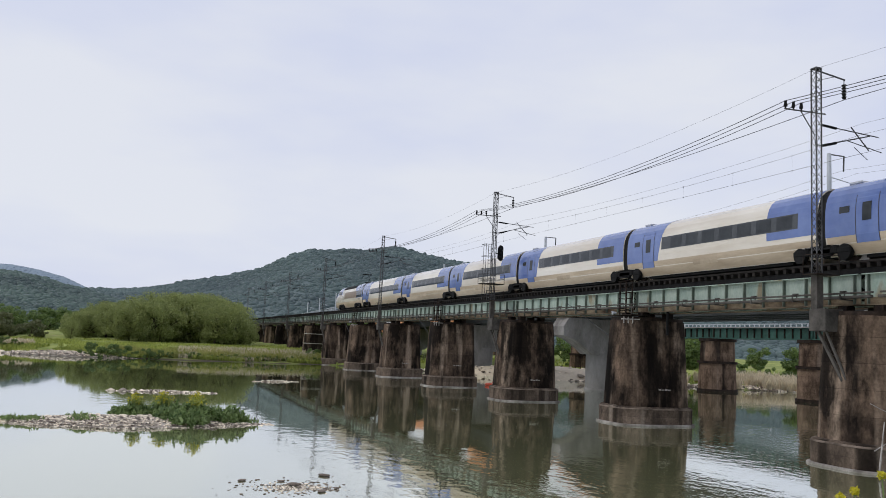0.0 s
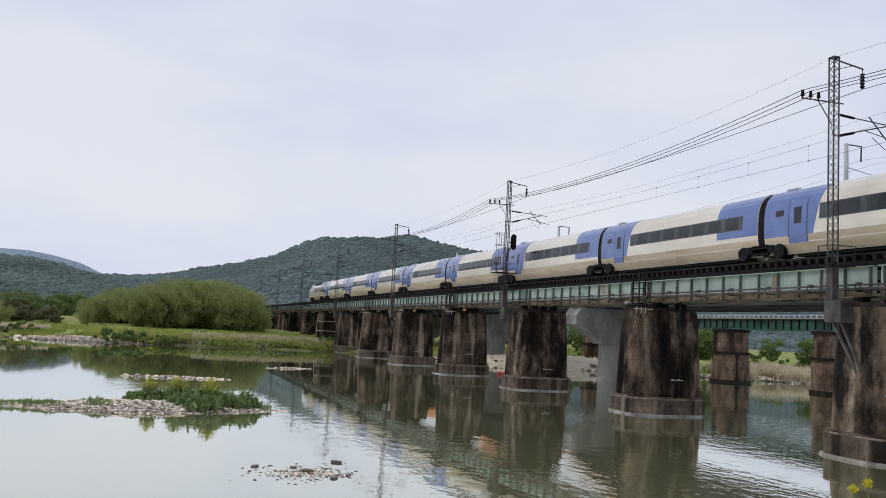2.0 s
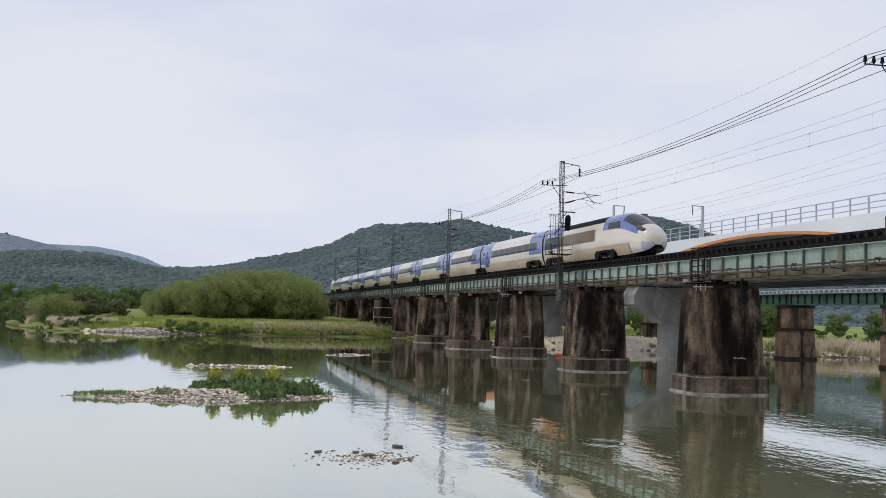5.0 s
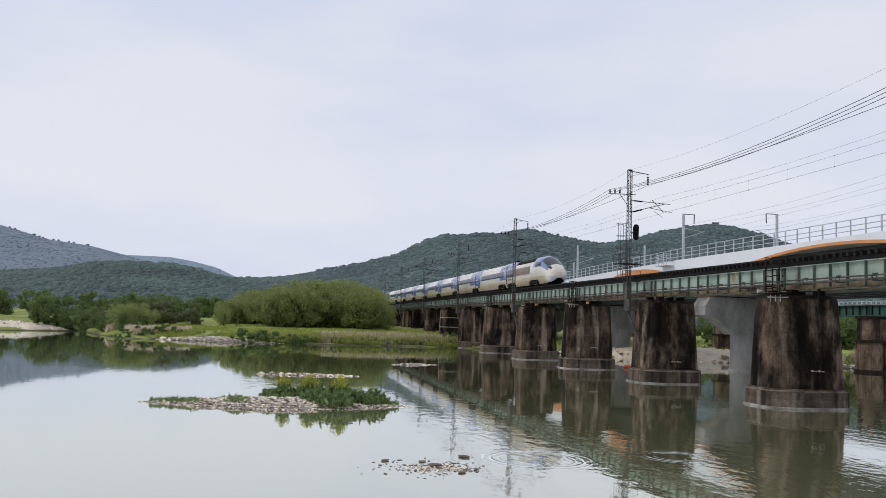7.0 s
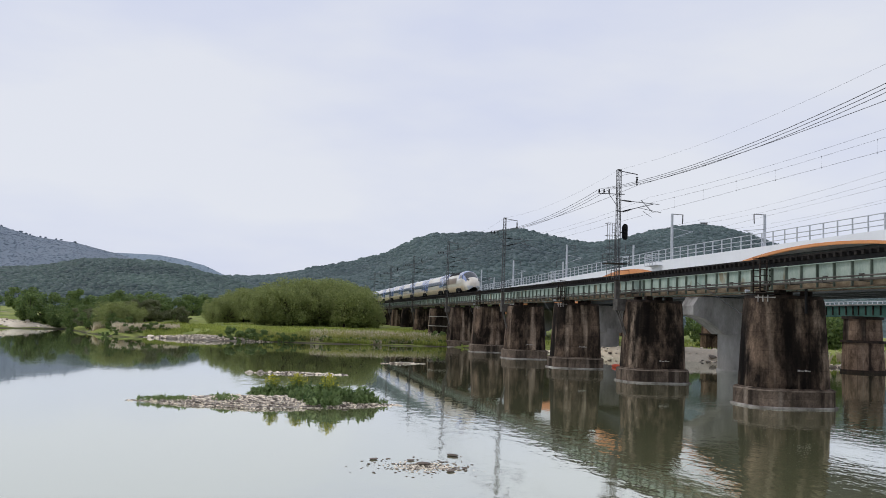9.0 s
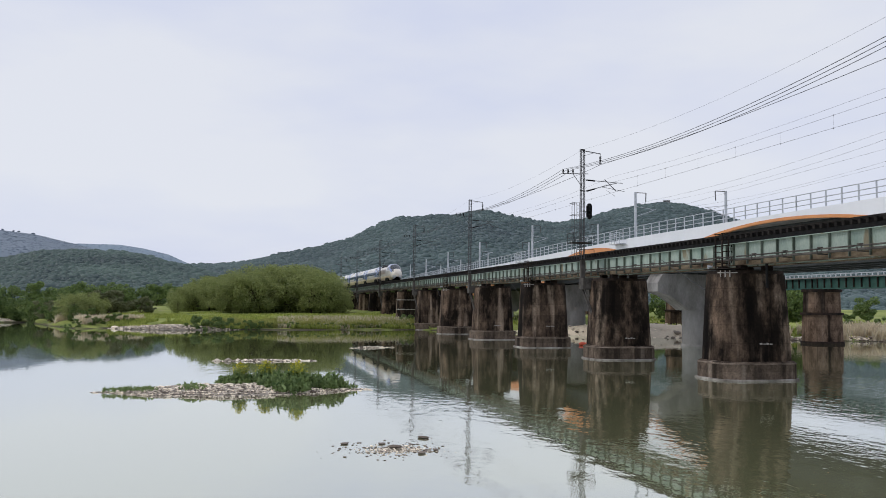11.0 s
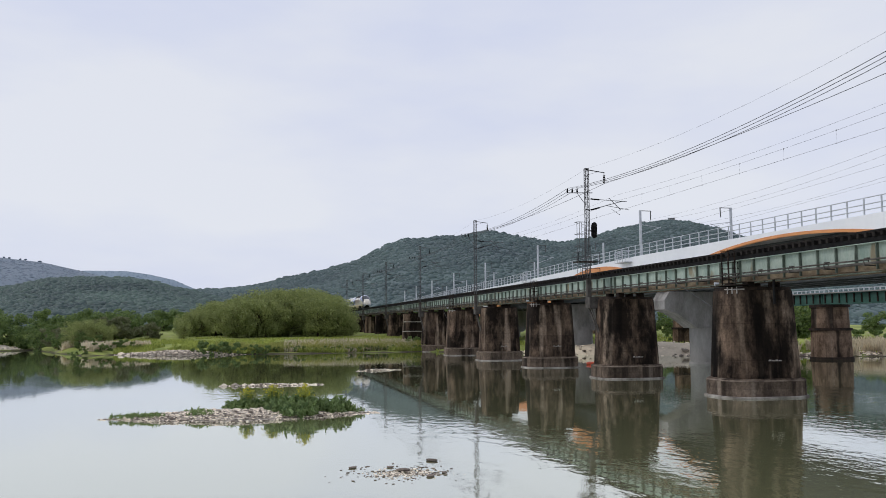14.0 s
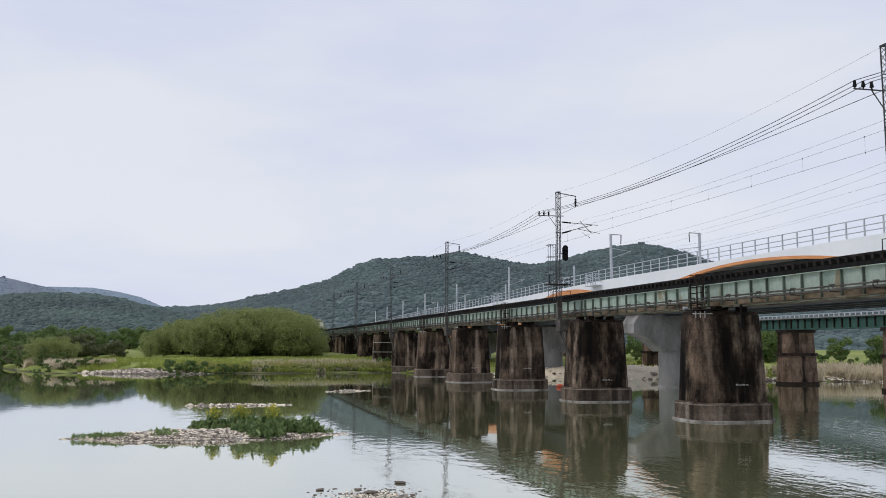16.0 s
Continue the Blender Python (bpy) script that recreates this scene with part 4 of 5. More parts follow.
        part("emblem_bar", patch(patch(bmesh.new(), [(s * x, z) for x, z in side(2.66, 2.80)], 1.2, 1.9, 0.05), [(s * x, z) for x, z in side(2.55, 2.60)], 1.2, 3.2, 0.05), "mark", t, "plain white marking bars")
        part("name_bar", patch(bmesh.new(), [(s * x, z) for x, z in side(1.12, 1.26)], 1.6, 2.9, 0.03), "dark_mark", t, "plain dark marking bar")
        part("headlight", tubed((s * 1.08, 20.1, 2.02), (s * 0.92, 20.85, 1.78), 0.2, 10, 0.13), "lamp", t, "slanted headlight")
    bm = tubed((0, 2.3, 3.55), (0, 1.1, 4.2), 0.045, 5)
    tube(bm, (0, 1.1, 4.2), (0, 3.0, 4.86), 0.04, 5)
    tube(bm, (-0.8, 3.0, 4.86), (0.8, 3.0, 4.86), 0.045, 5)
    tube(bm, (-0.8, 3.25, 4.82), (0.8, 3.25, 4.82), 0.04, 5)
    tube(bm, (-0.5, 2.3, 3.62), (0.5, 2.3, 3.62), 0.06, 5)
    part("pantograph", bm, "black", t, "raised pantograph")
    bogie(t, 3.0)
    bogie(t, 14.6)
    part("cab_door", patch(patch(bmesh.new(), [(-x, z) for x, z in side(0.7, 2.75)], 13.05, 13.1, 0.03), [(-x, z) for x, z in side(0.7, 2.75)], 13.85, 13.9, 0.03), "dark_mark", t, "cab door outline")
    return t


TAIL_JOINT = -25.9    # y at 0 s of the joint before the rear power car


def lift(t):
    """Brings the body to its true height of 4.05 m over the rails; bogies stay."""
    for o in t.children_recursive:
        if o.type == "MESH" and o.name.split(".")[0] not in ("bogie", "wheelset"):
            for v in o.data.vertices:
                v.co.z = 0.62 + (v.co.z - 0.42) * 1.15
    return t


LENGTHS = [21.8] + [18.7] * 6 + [21.8]
rear = lift(make_power_car())
front = copy_thing(rear, pose(TX, 60, RAIL))
long_coach = lift(make_coach(21.8, "cream and blue end coach of a high-speed train on the bridge", (2.8, 21.8)))
last_coach = lift(make_coach(21.8, "cream and blue end coach of a high-speed train on the bridge", (19.0,)))
coach = lift(make_coach(18.7, "cream and blue high-speed train coach with dark window band", (18.7,)))
CONSIST = [(rear, TAIL_JOINT, 180)]
yy = TAIL_JOINT
for k, length in enumerate(LENGTHS):
    proto = long_coach if k == 0 else last_coach if k == 7 else coach
    CONSIST.append((proto if k in (0, 1, 7) else copy_thing(proto, pose(TX, yy, RAIL)), yy, 0))
    yy += length
CONSIST.append((front, yy, 0))


# ---- the concrete railway bridge behind ----
CX, CW = 56.0, 6.0
CPIERS = [-3.0, 45.0, 93.5, 133.0, 172.5, 212.0, 251.5, 291.0]


def fall(y):
    # the line drops towards the far bank
    return float(np.interp(y, [100, 130, 160, 190, 340], [0.0, -0.5, -1.02, -1.15, -1.35]))


def bend(y):
    # and swings away from the old bridge
    return float(np.interp(y, [165, 190, 210, 245, 280, 315, 340], [0.0, 0.6, 1.7, 3.5, 5.6, 8.1, 10.0]))


def run(bm, x0, x1, z0, z1):
    # a bar that follows the line of the bridge
    ys = [CY0, 100, 115, 130, 145, 160, 175, 190, 200, 210, 228, 245, 262, 280, 298, 315, CY1]
    return loft(bm, [[(x0 + bend(y), y, z0 + fall(y)), (x1 + bend(y), y, z0 + fall(y)), (x1 + bend(y), y, z1 + fall(y)), (x0 + bend(y), y, z1 + fall(y))] for y in ys])


CY0, CY1 = -45.0, 335.0
for k, y in enumerate(CPIERS):
    t = thing("concrete_pier", pose(CX + bend(y), y, 0), "smooth grey round concrete pier with a hammerhead cap", "bridge pier", "piers of the concrete bridge")
    part("column", loft(bmesh.new(), [[(1.85 * math.cos(a), 1.85 * math.sin(a), z) for a in np.linspace(0, 2 * math.pi, 33)[:-1]] for z in (-1.4, 4.6)]), "concrete", t, smooth=False)
    part("column_base", loft(bmesh.new(), [[(2.0 * math.cos(a), 2.0 * math.sin(a), z) for a in np.linspace(0, 2 * math.pi, 33)[:-1]] for z in (-1.4, 0.25)]), "concrete", t)
    prof = [(-6.3, 7.9), (-6.3, 6.8), (-4.6, 6.3), (-3.2, 5.4), (-2.0, 4.5), (2.0, 4.5), (3.2, 5.4), (4.6, 6.3), (6.3, 6.8), (6.3, 7.9), (5.6, 9.0), (-5.6, 9.0)]
    part("cap", loft(bmesh.new(), [[(x, yv, z) for x, z in prof] for yv in (-1.6, 1.6)]), "cap", t, "curved hammerhead cap").matrix_basis = pose(0, 0, fall(y))
cb = thing("concrete_bridge", pose(0, 0, 0), "white-sided railway bridge with orange arched soffit edges", "bridge")
part("deck", run(bmesh.new(), CX - CW + 0.15, CX + CW - 0.15, 13.2, 13.7), "concrete", cb)
for sx in (-1, 1):
    for (a, b2) in zip([-45.0] + CPIERS, CPIERS + [335.0]):
        x = CX + sx * CW
        bm, bo = bmesh.new(), bmesh.new()
        up, lo, lo2 = [], [], []
        for k in range(25):
            s = k / 24
            y = a + (b2 - a) * s
            z = 13.45 - 3.4 * (2 * s - 1) ** 2 - 0.8 * (2 * s - 1) ** 6 + fall(y)
            up.append((y, 14.0 + fall(y)))
            # further spans have deep orange haunches, the nearest one a thin edge
            depth = 0.14
            if a > 130:
                z -= 1.4
                depth += 1.0 + 2.2 * (2 * s - 1) ** 2
            elif a > 90:
                depth += float(np.clip((y - 104) / 6, 0, 1))
            lo.append((y, z))
            lo2.append((y, min(z - 0.14, max(z - depth, 7.95 + fall(y)))))
        loft(bm, [[(x + e + bend(y), y, h) for e, h in ((-0.15, zt), (0.15, zt), (0.15, z), (-0.15, z))] for (y, zt), (_, z) in zip(up, lo)])
        loft(bo, [[(x + e + bend(y), y, z + h) for e, h in ((-0.19, 0.14), (0.19, 0.14), (0.19, zb - z), (-0.19, zb - z))] for (y, z), (_, zb) in zip(lo, lo2)])
        part("side_panel", bm, "white", cb, "white painted side panel")
        part("arch_edge", bo, "orange", cb, "orange arched edge band")
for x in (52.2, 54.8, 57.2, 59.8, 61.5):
    part("girder", run(bmesh.new(), x - 0.25, x + 0.25, 9.0, 13.2), "soffit", cb, "grey-green steel girder with under-deck shade in its colour")


def railing(parent, x, y0, y1, z, h, step, mat):
    for zz in (h, h * 0.62, h * 0.3):
        part("handrail", loft(bmesh.new(), [[(x + bend(y) + 0.045 * math.cos(a), y, z + zz + fall(y) + 0.045 * math.sin(a)) for a in np.linspace(0, 2 * math.pi, 7)[:-1]] for y in np.linspace(y0, y1, 32)]), mat, parent)
    post = None
    for y in np.arange(y0, y1, step):
        m = Matrix.Translation((x + bend(y), float(y), z + fall(y)))
        if post is None:
            post = part("post", boxed(-0.05, 0.05, -0.05, 0.05, 0, h), mat, parent)
            post.matrix_basis = m
        else:
            again(post, parent, m)


rl = thing("bridge_railing", pose(0, 0, 0), "pale galvanised pipe railing along the concrete bridge", "railing")
railing(rl, CX - CW, 20.0, 334.0, 14.0, 1.45, 2.0, "rail_white")
rl2 = thing("bridge_railing", pose(0, 0, 0), "pale galvanised pipe railing along the concrete bridge", "railing")
railing(rl2, CX + CW, 20.0, 334.0, 14.0, 1.45, 2.0, "rail_white")


def make_post(flip, base=13.4):
    t = thing("catenary_post", pose(0, 0, 0), "pale grey tubular catenary post on the concrete bridge", "catenary mast", "posts of the concrete bridge")
    s = -1 if flip else 1
    part("post_shaft", tubed((0, 0, base), (0, 0, 20.2), 0.2, 12, 0.17), "rail_white", t)
    part("post_arm", tubed((0, 0, 20.15), (s * 1.6, 0, 20.15), 0.05, 6), "mast", t)
    part("insulator", tubed((s * 1.55, 0, 20.1), (s * 1.5, 0, 18.9), 0.07, 6), "mast", t)
    part("cantilever", tube(tubed((0, 0, 18.3), (s * 3.0, 0, 17.9), 0.04, 5), (0, 0, 16.9), (s * 3.0, 0, 18.0), 0.04, 5), "rail_white", t)
    return t


def head(y):
    # rise of the post tops and wires over the usual height
    return float(np.interp(y, [50.2, 99.7, 140, 175, 210, 315], [1.5, 0.0, -0.8, -1.4, -1.55, -1.75]))


NX, OX = CX - CW + 0.7, CX + CW - 0.7
first_post, near_post, far_post = make_post(False, 11.9), make_post(False), make_post(True)
first_post.matrix_basis = pose(NX, 50.2, head(50.2))
near_post.matrix_basis = pose(NX, 99.7, 0)
far_post.matrix_basis = pose(OX, 95.0, 0)
for y in (140.0, 175.0, 210.0, 245.0, 280.0, 315.0):
    copy_thing(near_post, pose(NX + bend(y), y, head(y)))
for y in (55.0, 135.0, 172.0, 208.0, 243.0, 278.0):
    copy_thing(far_post, pose(OX + bend(y), y, min(head(y), 0.0)))

PY = [11.0, 50.2, 99.7, 140.0, 175.0, 210.0, 245.0, 280.0, 315.0]
for x, z, sag in ((NX + 2.9, 18.9, 0.9), (NX + 2.9, 17.6, 0.05), (OX - 2.9, 18.5, 0.9), (OX - 2.9, 17.4, 0.05), (NX + 1.5, 19.0, 0.7)):
    wire("catenary_wire", [(x + bend(y), y, z + head(y)) for y in PY], 0.009, "thin wire over the concrete bridge", sag)

# ---- the old green bridge furthest back ----
FX = 79.0
FP = [22.0 + 19.3 * k for k in range(9)]
for y in FP:
    t = thing("brown_pier", pose(FX, y, 0), "brown two-stage brick and concrete pier in the water", "bridge pier", "piers of the green bridge")
    part("lower_shaft", loft(bmesh.new(), [oval(2.7, 1.9, -1.4, 28), oval(2.55, 1.8, 4.0, 28)]), "brown_pier", t)
    part("band", loft(bmesh.new(), [oval(2.75, 2.0, 4.0, 28), oval(2.75, 2.0, 4.35, 28)]), "rust", t)
    part("upper_shaft", loft(bmesh.new(), [oval(2.45, 1.7, 4.35, 28), oval(2.35, 1.65, 7.2, 28)]), "brown_pier", t)
    part("coping", loft(bmesh.new(), [oval(2.6, 1.85, 7.2, 28), oval(2.6, 1.85, 7.6, 28)]), "rust", t)
    part("foot", loft(bmesh.new(), [oval(2.8, 2.0, -1.4, 28), oval(2.8, 2.0, 0.35, 28)]), "rust", t)
for y in FP[:-1]:
    t = thing("green_girder_span", pose(FX, y, 0), "dark green steel girder span with stiffeners", "bridge girder", "spans of the green bridge")
    st = None
    for sx in (-1, 1):
        part("web", boxed(sx - 0.03, sx + 0.03, 0.1, 19.2, 7.75, 9.0), "far_green", t)
        part("top_flange", boxed(sx - 0.25, sx + 0.25, 0.1, 19.2, 9.0, 9.1), "far_green", t)
        part("bottom_flange", boxed(sx - 0.25, sx + 0.25, 0.1, 19.2, 7.6, 7.75), "far_green", t)
        for k in range(14):
            m = Matrix.Translation((sx * 1.12, 0.5 + 1.4 * k, 0))
            if st is None:
                st = part("stiffener", boxed(-0.1, 0.1, -0.06, 0.06, 7.75, 9.0), "rust", t, "dark stiffener")
                st.matrix_basis = m
            else:
                again(st, t, m)
fr = thing("track_edge", pose(FX, 0, 0), "pale sleeper ends and rail on the green bridge", "railway track")
part("edge_beam", boxed(-1.5, 1.5, FP[0], FP[-1], 9.104, 9.25), "concrete", fr)
part("edge_rail", boxed(-1.45, -1.37, FP[0], FP[-1], 9.56, 9.66), "rail_white", fr)
ep = None
for y in np.arange(FP[0] + 0.4, FP[-1], 0.95):
    m = Matrix.Translation((-1.41, float(y), 0))
    if ep is None:
        ep = part("edge_post", boxed(-0.05, 0.05, -0.07, 0.07, 9.25, 9.56), "rail_white", fr, "pale edge post")
        ep.matrix_basis = m
    else:
        again(ep, fr, m)
for y in (99.7, 140.0, 175.0, 210.0):
    t = thing("maintenance_cage", pose(CX - CW - 0.16 + bend(y + 2.6), y + 2.6, fall(y + 2.6)), "pale railed service platform on the side of the bridge", "service platform", "platforms of the concrete bridge")
    part("floor_plate", boxed(-1.0, 0.0, -1.6, 1.6, 13.35, 13.42), "rail_white", t)
    for z in (13.9, 14.4, 14.9):
        part("guard_rail", chain(bmesh.new(), [(0, -1.6, z), (-1.0, -1.6, z), (-1.0, 1.6, z), (0, 1.6, z)], 0.04, 5), "rail_white", t)
    for yv in (-1.6, -0.8, 0.0, 0.8, 1.6):
        part("guard_post", tubed((-1.0, yv, 13.4), (-1.0, yv, 14.9), 0.04, 5), "rail_white", t)


# ---- plants ----
RNG = np.random.default_rng(7)


def leaf_cloud(lumps, n, size, rng, flat=0.6):
    """Leaves scattered through the outer part of several ellipsoids."""
    C, U, V = [], [], []
    w = np.array([l[3] * l[4] * l[5] for l in lumps]) ** 0.7
    for k in rng.choice(len(lumps), n, p=w / w.sum()):
        cx, cy, cz, rx, ry, rz = lumps[k]
        d = rng.normal(size=3)
        d /= np.linalg.norm(d)
        r = rng.uniform(0.45, 1.08) ** 0.6
        C.append((cx + d[0] * rx * r, cy + d[1] * ry * r, cz + d[2] * rz * r))
        u = rng.normal(size=3)
        u /= np.linalg.norm(u)
        v = np.cross(u, d + 0.6 * rng.normal(size=3))
        v /= max(1e-6, np.linalg.norm(v))
        s = size * rng.uniform(0.5, 1.3)
        U.append(u * s)
        V.append(v * s * flat)
    return np.array(C), np.array(U), np.array(V)


def make_tree(name, label, mat, height, spread, lumps_n, leaves, size, seed, trunk=True, low=0.25, slim=1.0):
    """A tapered trunk with limbs and a crown of leaf clumps, of that height at scale one."""
    rng = np.random.default_rng(seed)
    t = thing(name, pose(0, 0, -50), label, "tree" if trunk else "bush")
    lumps = []
    bm = bmesh.new()
    if trunk:
        tube(bm, (0, 0, -0.6), (0.1, 0.05, height * 0.4), height * 0.028, 8, height * 0.018)
    for k in range(lumps_n):
        a, q = rng.uniform(0, 2 * math.pi), rng.uniform(0, 1) ** 0.6
        z = height * rng.uniform(low, 0.86)
        env = math.sin(math.pi * min(1, max(0.08, (z / height - low * 0.5) / (1.06 - low * 0.5)))) ** (0.7 / slim ** 2)
        x, y = spread * q * env * math.cos(a), spread * q * env * math.sin(a)
        r = height * rng.uniform(0.09, 0.17)
        lumps.append((x, y, min(z, height - r * 0.85 * slim), r * 1.15 / slim, r * 1.15 / slim, r * 0.85 * slim))
        if k % 2 == 0:
            zz = height * 0.18 if trunk else 0.0
            tube(bm, (0, 0, zz), (x * 0.55, y * 0.55, z * 0.75), height * 0.012, 5, height * 0.007)
            tube(bm, (x * 0.55, y * 0.55, z * 0.75), (x, y, z), height * 0.007, 4, height * 0.003)
    part("trunk" if trunk else "stem", bm, "bark", t)
    quads("crown", mat, *leaf_cloud(lumps, leaves, size, rng), parent=t)
    return t


def gz(x, y):
    return float(ground_z(np.array([x]), np.array([y]))[0])


def plant(proto, items):
    """Copies of some trees at (bearing, distance, height)."""
    for k, (az, r, h) in enumerate(items):
        p = proto[k % len(proto)]
        x, y = r * math.sin(radians(az)), r * math.cos(radians(az))
        m = pose(x, y, gz(x, y) - 0.1, 0, 0, (k * 67) % 360) @ Matrix.Diagonal((h / p["h"] * (0.9 + 0.03 * (k % 7)), h / p["h"], h / p["h"], 1))
        if p.get("used"):
            o = copy_thing(p, m)
            o.matrix_basis = m
        else:
            p["used"] = 1
            o = p
            o.matrix_basis = m
    for p in proto:
        if not p.get("used"):
            for o in list(p.children_recursive) + [p]:
                bpy.data.objects.remove(o)


def protos(name, label, mat, count, height, spread, lumps, leaves, size, seed, trunk=True, low=0.25, group="", slim=1.0):
    out = []
    for k in range(count):
        t = make_tree(name, label, mat, height, spread, lumps, leaves, size, seed + k, trunk, low, slim)
        t["h"] = height
        if group:
            t["group"] = group
        out.append(t)
    return out


willow = protos("willow_tree", "yellow-green willow tree in a grove on the bank", "leaf", 4, 11.0, 6.2, 64, 7400, 0.175, 20, True, 0.10, "willow grove", 1.3)
dark = protos("bank_tree", "dark green leafy tree on the river bank", "leaf_dark", 3, 7.0, 3.9, 30, 4200, 0.20, 40, True, 0.06, "trees on the far bank")
bush = protos("bush", "rounded green bush at the water's edge", "leaf_dark", 2, 3.0, 2.2, 14, 1600, 0.14, 60, False, 0.1, "bushes on the far bank")
grey = protos("grey_bush", "grey-green budding shrub on the bank", "leaf_grey", 2, 5.0, 3.0, 16, 2200, 0.17, 70, False, 0.12, "bushes on the far bank")

CROWN_AZ = [-4.6, -4.0, -3.0, -1.7, 0.0, 2.0, 4.2, 5.4, 6.4, 7.3]
CROWN_EL = [0.010, 0.018, 0.027, 0.034, 0.042, 0.049, 0.048, 0.041, 0.026, 0.010]
grove = []
for k in range(40):
    az = -4.3 + 11.4 * ((k * 0.618) % 1)
    r = 193 + 9 * (k % 4) + 4 * ((k * 0.37) % 1)
    top = EYE + float(np.interp(az, CROWN_AZ, CROWN_EL)) * r - 1.3 * ((k * 0.71) % 1) - 1.2 * ((k % 4) == 0)
    x, y = r * math.sin(radians(az)), r * math.cos(radians(az))
    grove.append((az, r, max(3.2, top - gz(x, y))))
grove += [(-10.8, 168, 5.2), (-9.9, 171, 5.4), (-9.2, 168, 4.4)]
plant(willow, grove)
plant(dark, [(-15.3, 196, 7.2), (-14.5, 200, 7.4), (-13.7, 194, 5.6), (-13.0, 190, 4.8), (-12.3, 193, 5.0), (-11.2, 198, 6.6), (-10.2, 204, 6.8), (-9.0, 205, 6.8), (-8.2, 202, 6.2), (-7.2, 206, 6.0), (-6.4, 212, 5.2), (-12.0, 214, 6.6),
             (-18.8, 260, 7.2), (-17.6, 250, 7.6), (-20.0, 250, 8.0), (-15.9, 290, 8.5), (-13.0, 300, 8.3), (-10.5, 300, 8.6), (-8.0, 305, 8.8), (-5.6, 300, 8.0), (-4.6, 310, 8.4),
             (35.2, 178, 7.0), (36.5, 182, 8.8), (37.3, 186, 7.4), (41.0, 200, 5.5), (43.2, 168, 6.5), (44.6, 175, 7.5), (47.5, 175, 8), (33.4, 190, 7), (31, 200, 6.5), (28.6, 205, 6.5), (25.6, 210, 6), (22.5, 220, 6), (35.6, 152, 9.5)])
# unseen row behind the girders, added to block the white panels' reflection
plant([p for p in dark], [(math.degrees(math.atan2(43.0, y)), math.hypot(43.0, y), 7.6) for y in range(160, 300, 10)])
plant(grey, [(-9.6, 190, 5.6), (-8.6, 193, 5.9), (-7.7, 192, 5.6), (-6.6, 196, 4.6), (-11.0, 176, 5.2), (-12.0, 180, 4.8), (-6.0, 199, 3.6)])
plant(bush, [(-13.0, 184, 2.6), (-11.8, 172, 3.4), (-10.6, 165, 3.0), (-9.8, 164, 2.2), (-10.3, 153, 1.5), (-9.5, 155, 1.7), (-8.8, 157, 1.6), (-8.1, 159, 1.8), (-7.3, 160, 1.5), (-11.0, 152, 1.3), (-3.2, 147, 2.3), (-2.6, 147, 2.8), (-1.9, 147, 2.6), (-1.2, 147, 2.4), (-0.5, 147.5, 2.0), (0.4, 148, 1.8), (1.0, 148, 1.6), (11.2, 158, 2.2), (12.2, 158, 2.5), (13.0, 160, 2.2),
             (40.0, 158, 2.8), (41.5, 162, 2.5), (39.2, 152, 2.2), (45.2, 150, 2.6), (46.5, 155, 2.4), (26.0, 150, 2.0), (24.5, 158, 2.4), (29.0, 160, 2.2)])
plant(bush, [(az, (np.interp(150 * math.sin(radians(az)), SX, SY) + 1.4) / math.cos(radians(az)), 0.9 + 0.35 * ((k * 0.618) % 1)) for k, az in enumerate(np.arange(1.2, 12.0, 0.62))])


def blades(name, label, mat, spots, height, width, seed, category="grass"):
    """Upright leaning blades at the spots given as x, y, z arrays."""
    rng = np.random.default_rng(seed)
    x, y, z = spots
    k = len(x)
    a = rng.uniform(0, 2 * math.pi, k)
    h = height * rng.uniform(0.5, 1.15, k)
    w = width * rng.uniform(0.7, 1.3, k)
    lean = rng.normal(0, 0.25, (k, 2)) * h[:, None]
    base = np.stack([x, y, z - 0.05], 1)
    side_v = np.stack([np.cos(a) * w, np.sin(a) * w, a * 0], 1)
    tip = base + np.stack([lean[:, 0], lean[:, 1], h], 1)
    mid = base + np.stack([lean[:, 0] * 0.35, lean[:, 1] * 0.35, h * 0.6], 1)
    co = np.stack([base - side_v * 0.6, base + side_v * 0.6, mid + side_v, tip, mid - side_v], 1).reshape(-1, 3)
    me = bpy.data.meshes.new(name)
    me.from_pydata(co.tolist(), [], np.arange(5 * k).reshape(k, 5).tolist())
    me.materials.append(M[mat])
    return tagged(new(name, me), label, category, kind="stuff")


def strip(n, x0, x1, d0, d1, seed, clump=0.0):
    """Spots along the far shore between two setbacks."""
    rng = np.random.default_rng(seed)
    x = rng.uniform(x0, x1, n)
    d = d0 + (d1 - d0) * rng.uniform(0, 1, n) ** 1.3
    y = np.interp(x, SX, SY) + d
    if clump:
        keep = vnoise(x * clump, y * clump, seed) > 0.42
        x, y = x[keep], y[keep]
    return x, y, ground_z(x, y)


blades("reeds", "tall dry tan reeds along the water's edge", "reed", strip(2600, 6, 31, 1.0, 7, 1), 1.5, 0.05, 1, "reeds")
blades("tall_grass", "tall yellow-green grass along the water's edge", "tall_grass", strip(16000, -6, 34, 1.4, 9, 11, 0.35), 1.25, 0.06, 11)
blades("reeds", "tall dry tan reeds along the water's edge", "reed", strip(15000, 76, 132, 0.3, 7, 2, 0.32), 2.0, 0.08, 2, "reeds")
blades("reeds", "dry pale reeds below the shrubs", "reed", strip(7000, -34, -18, 0.5, 10, 3, 0.15), 1.3, 0.07, 3, "reeds")
blades("bank_grass", "fresh green and yellow bank grass", "blade", strip(16000, -14, 34, 0.5, 9, 4, 0.3), 0.9, 0.07, 4)
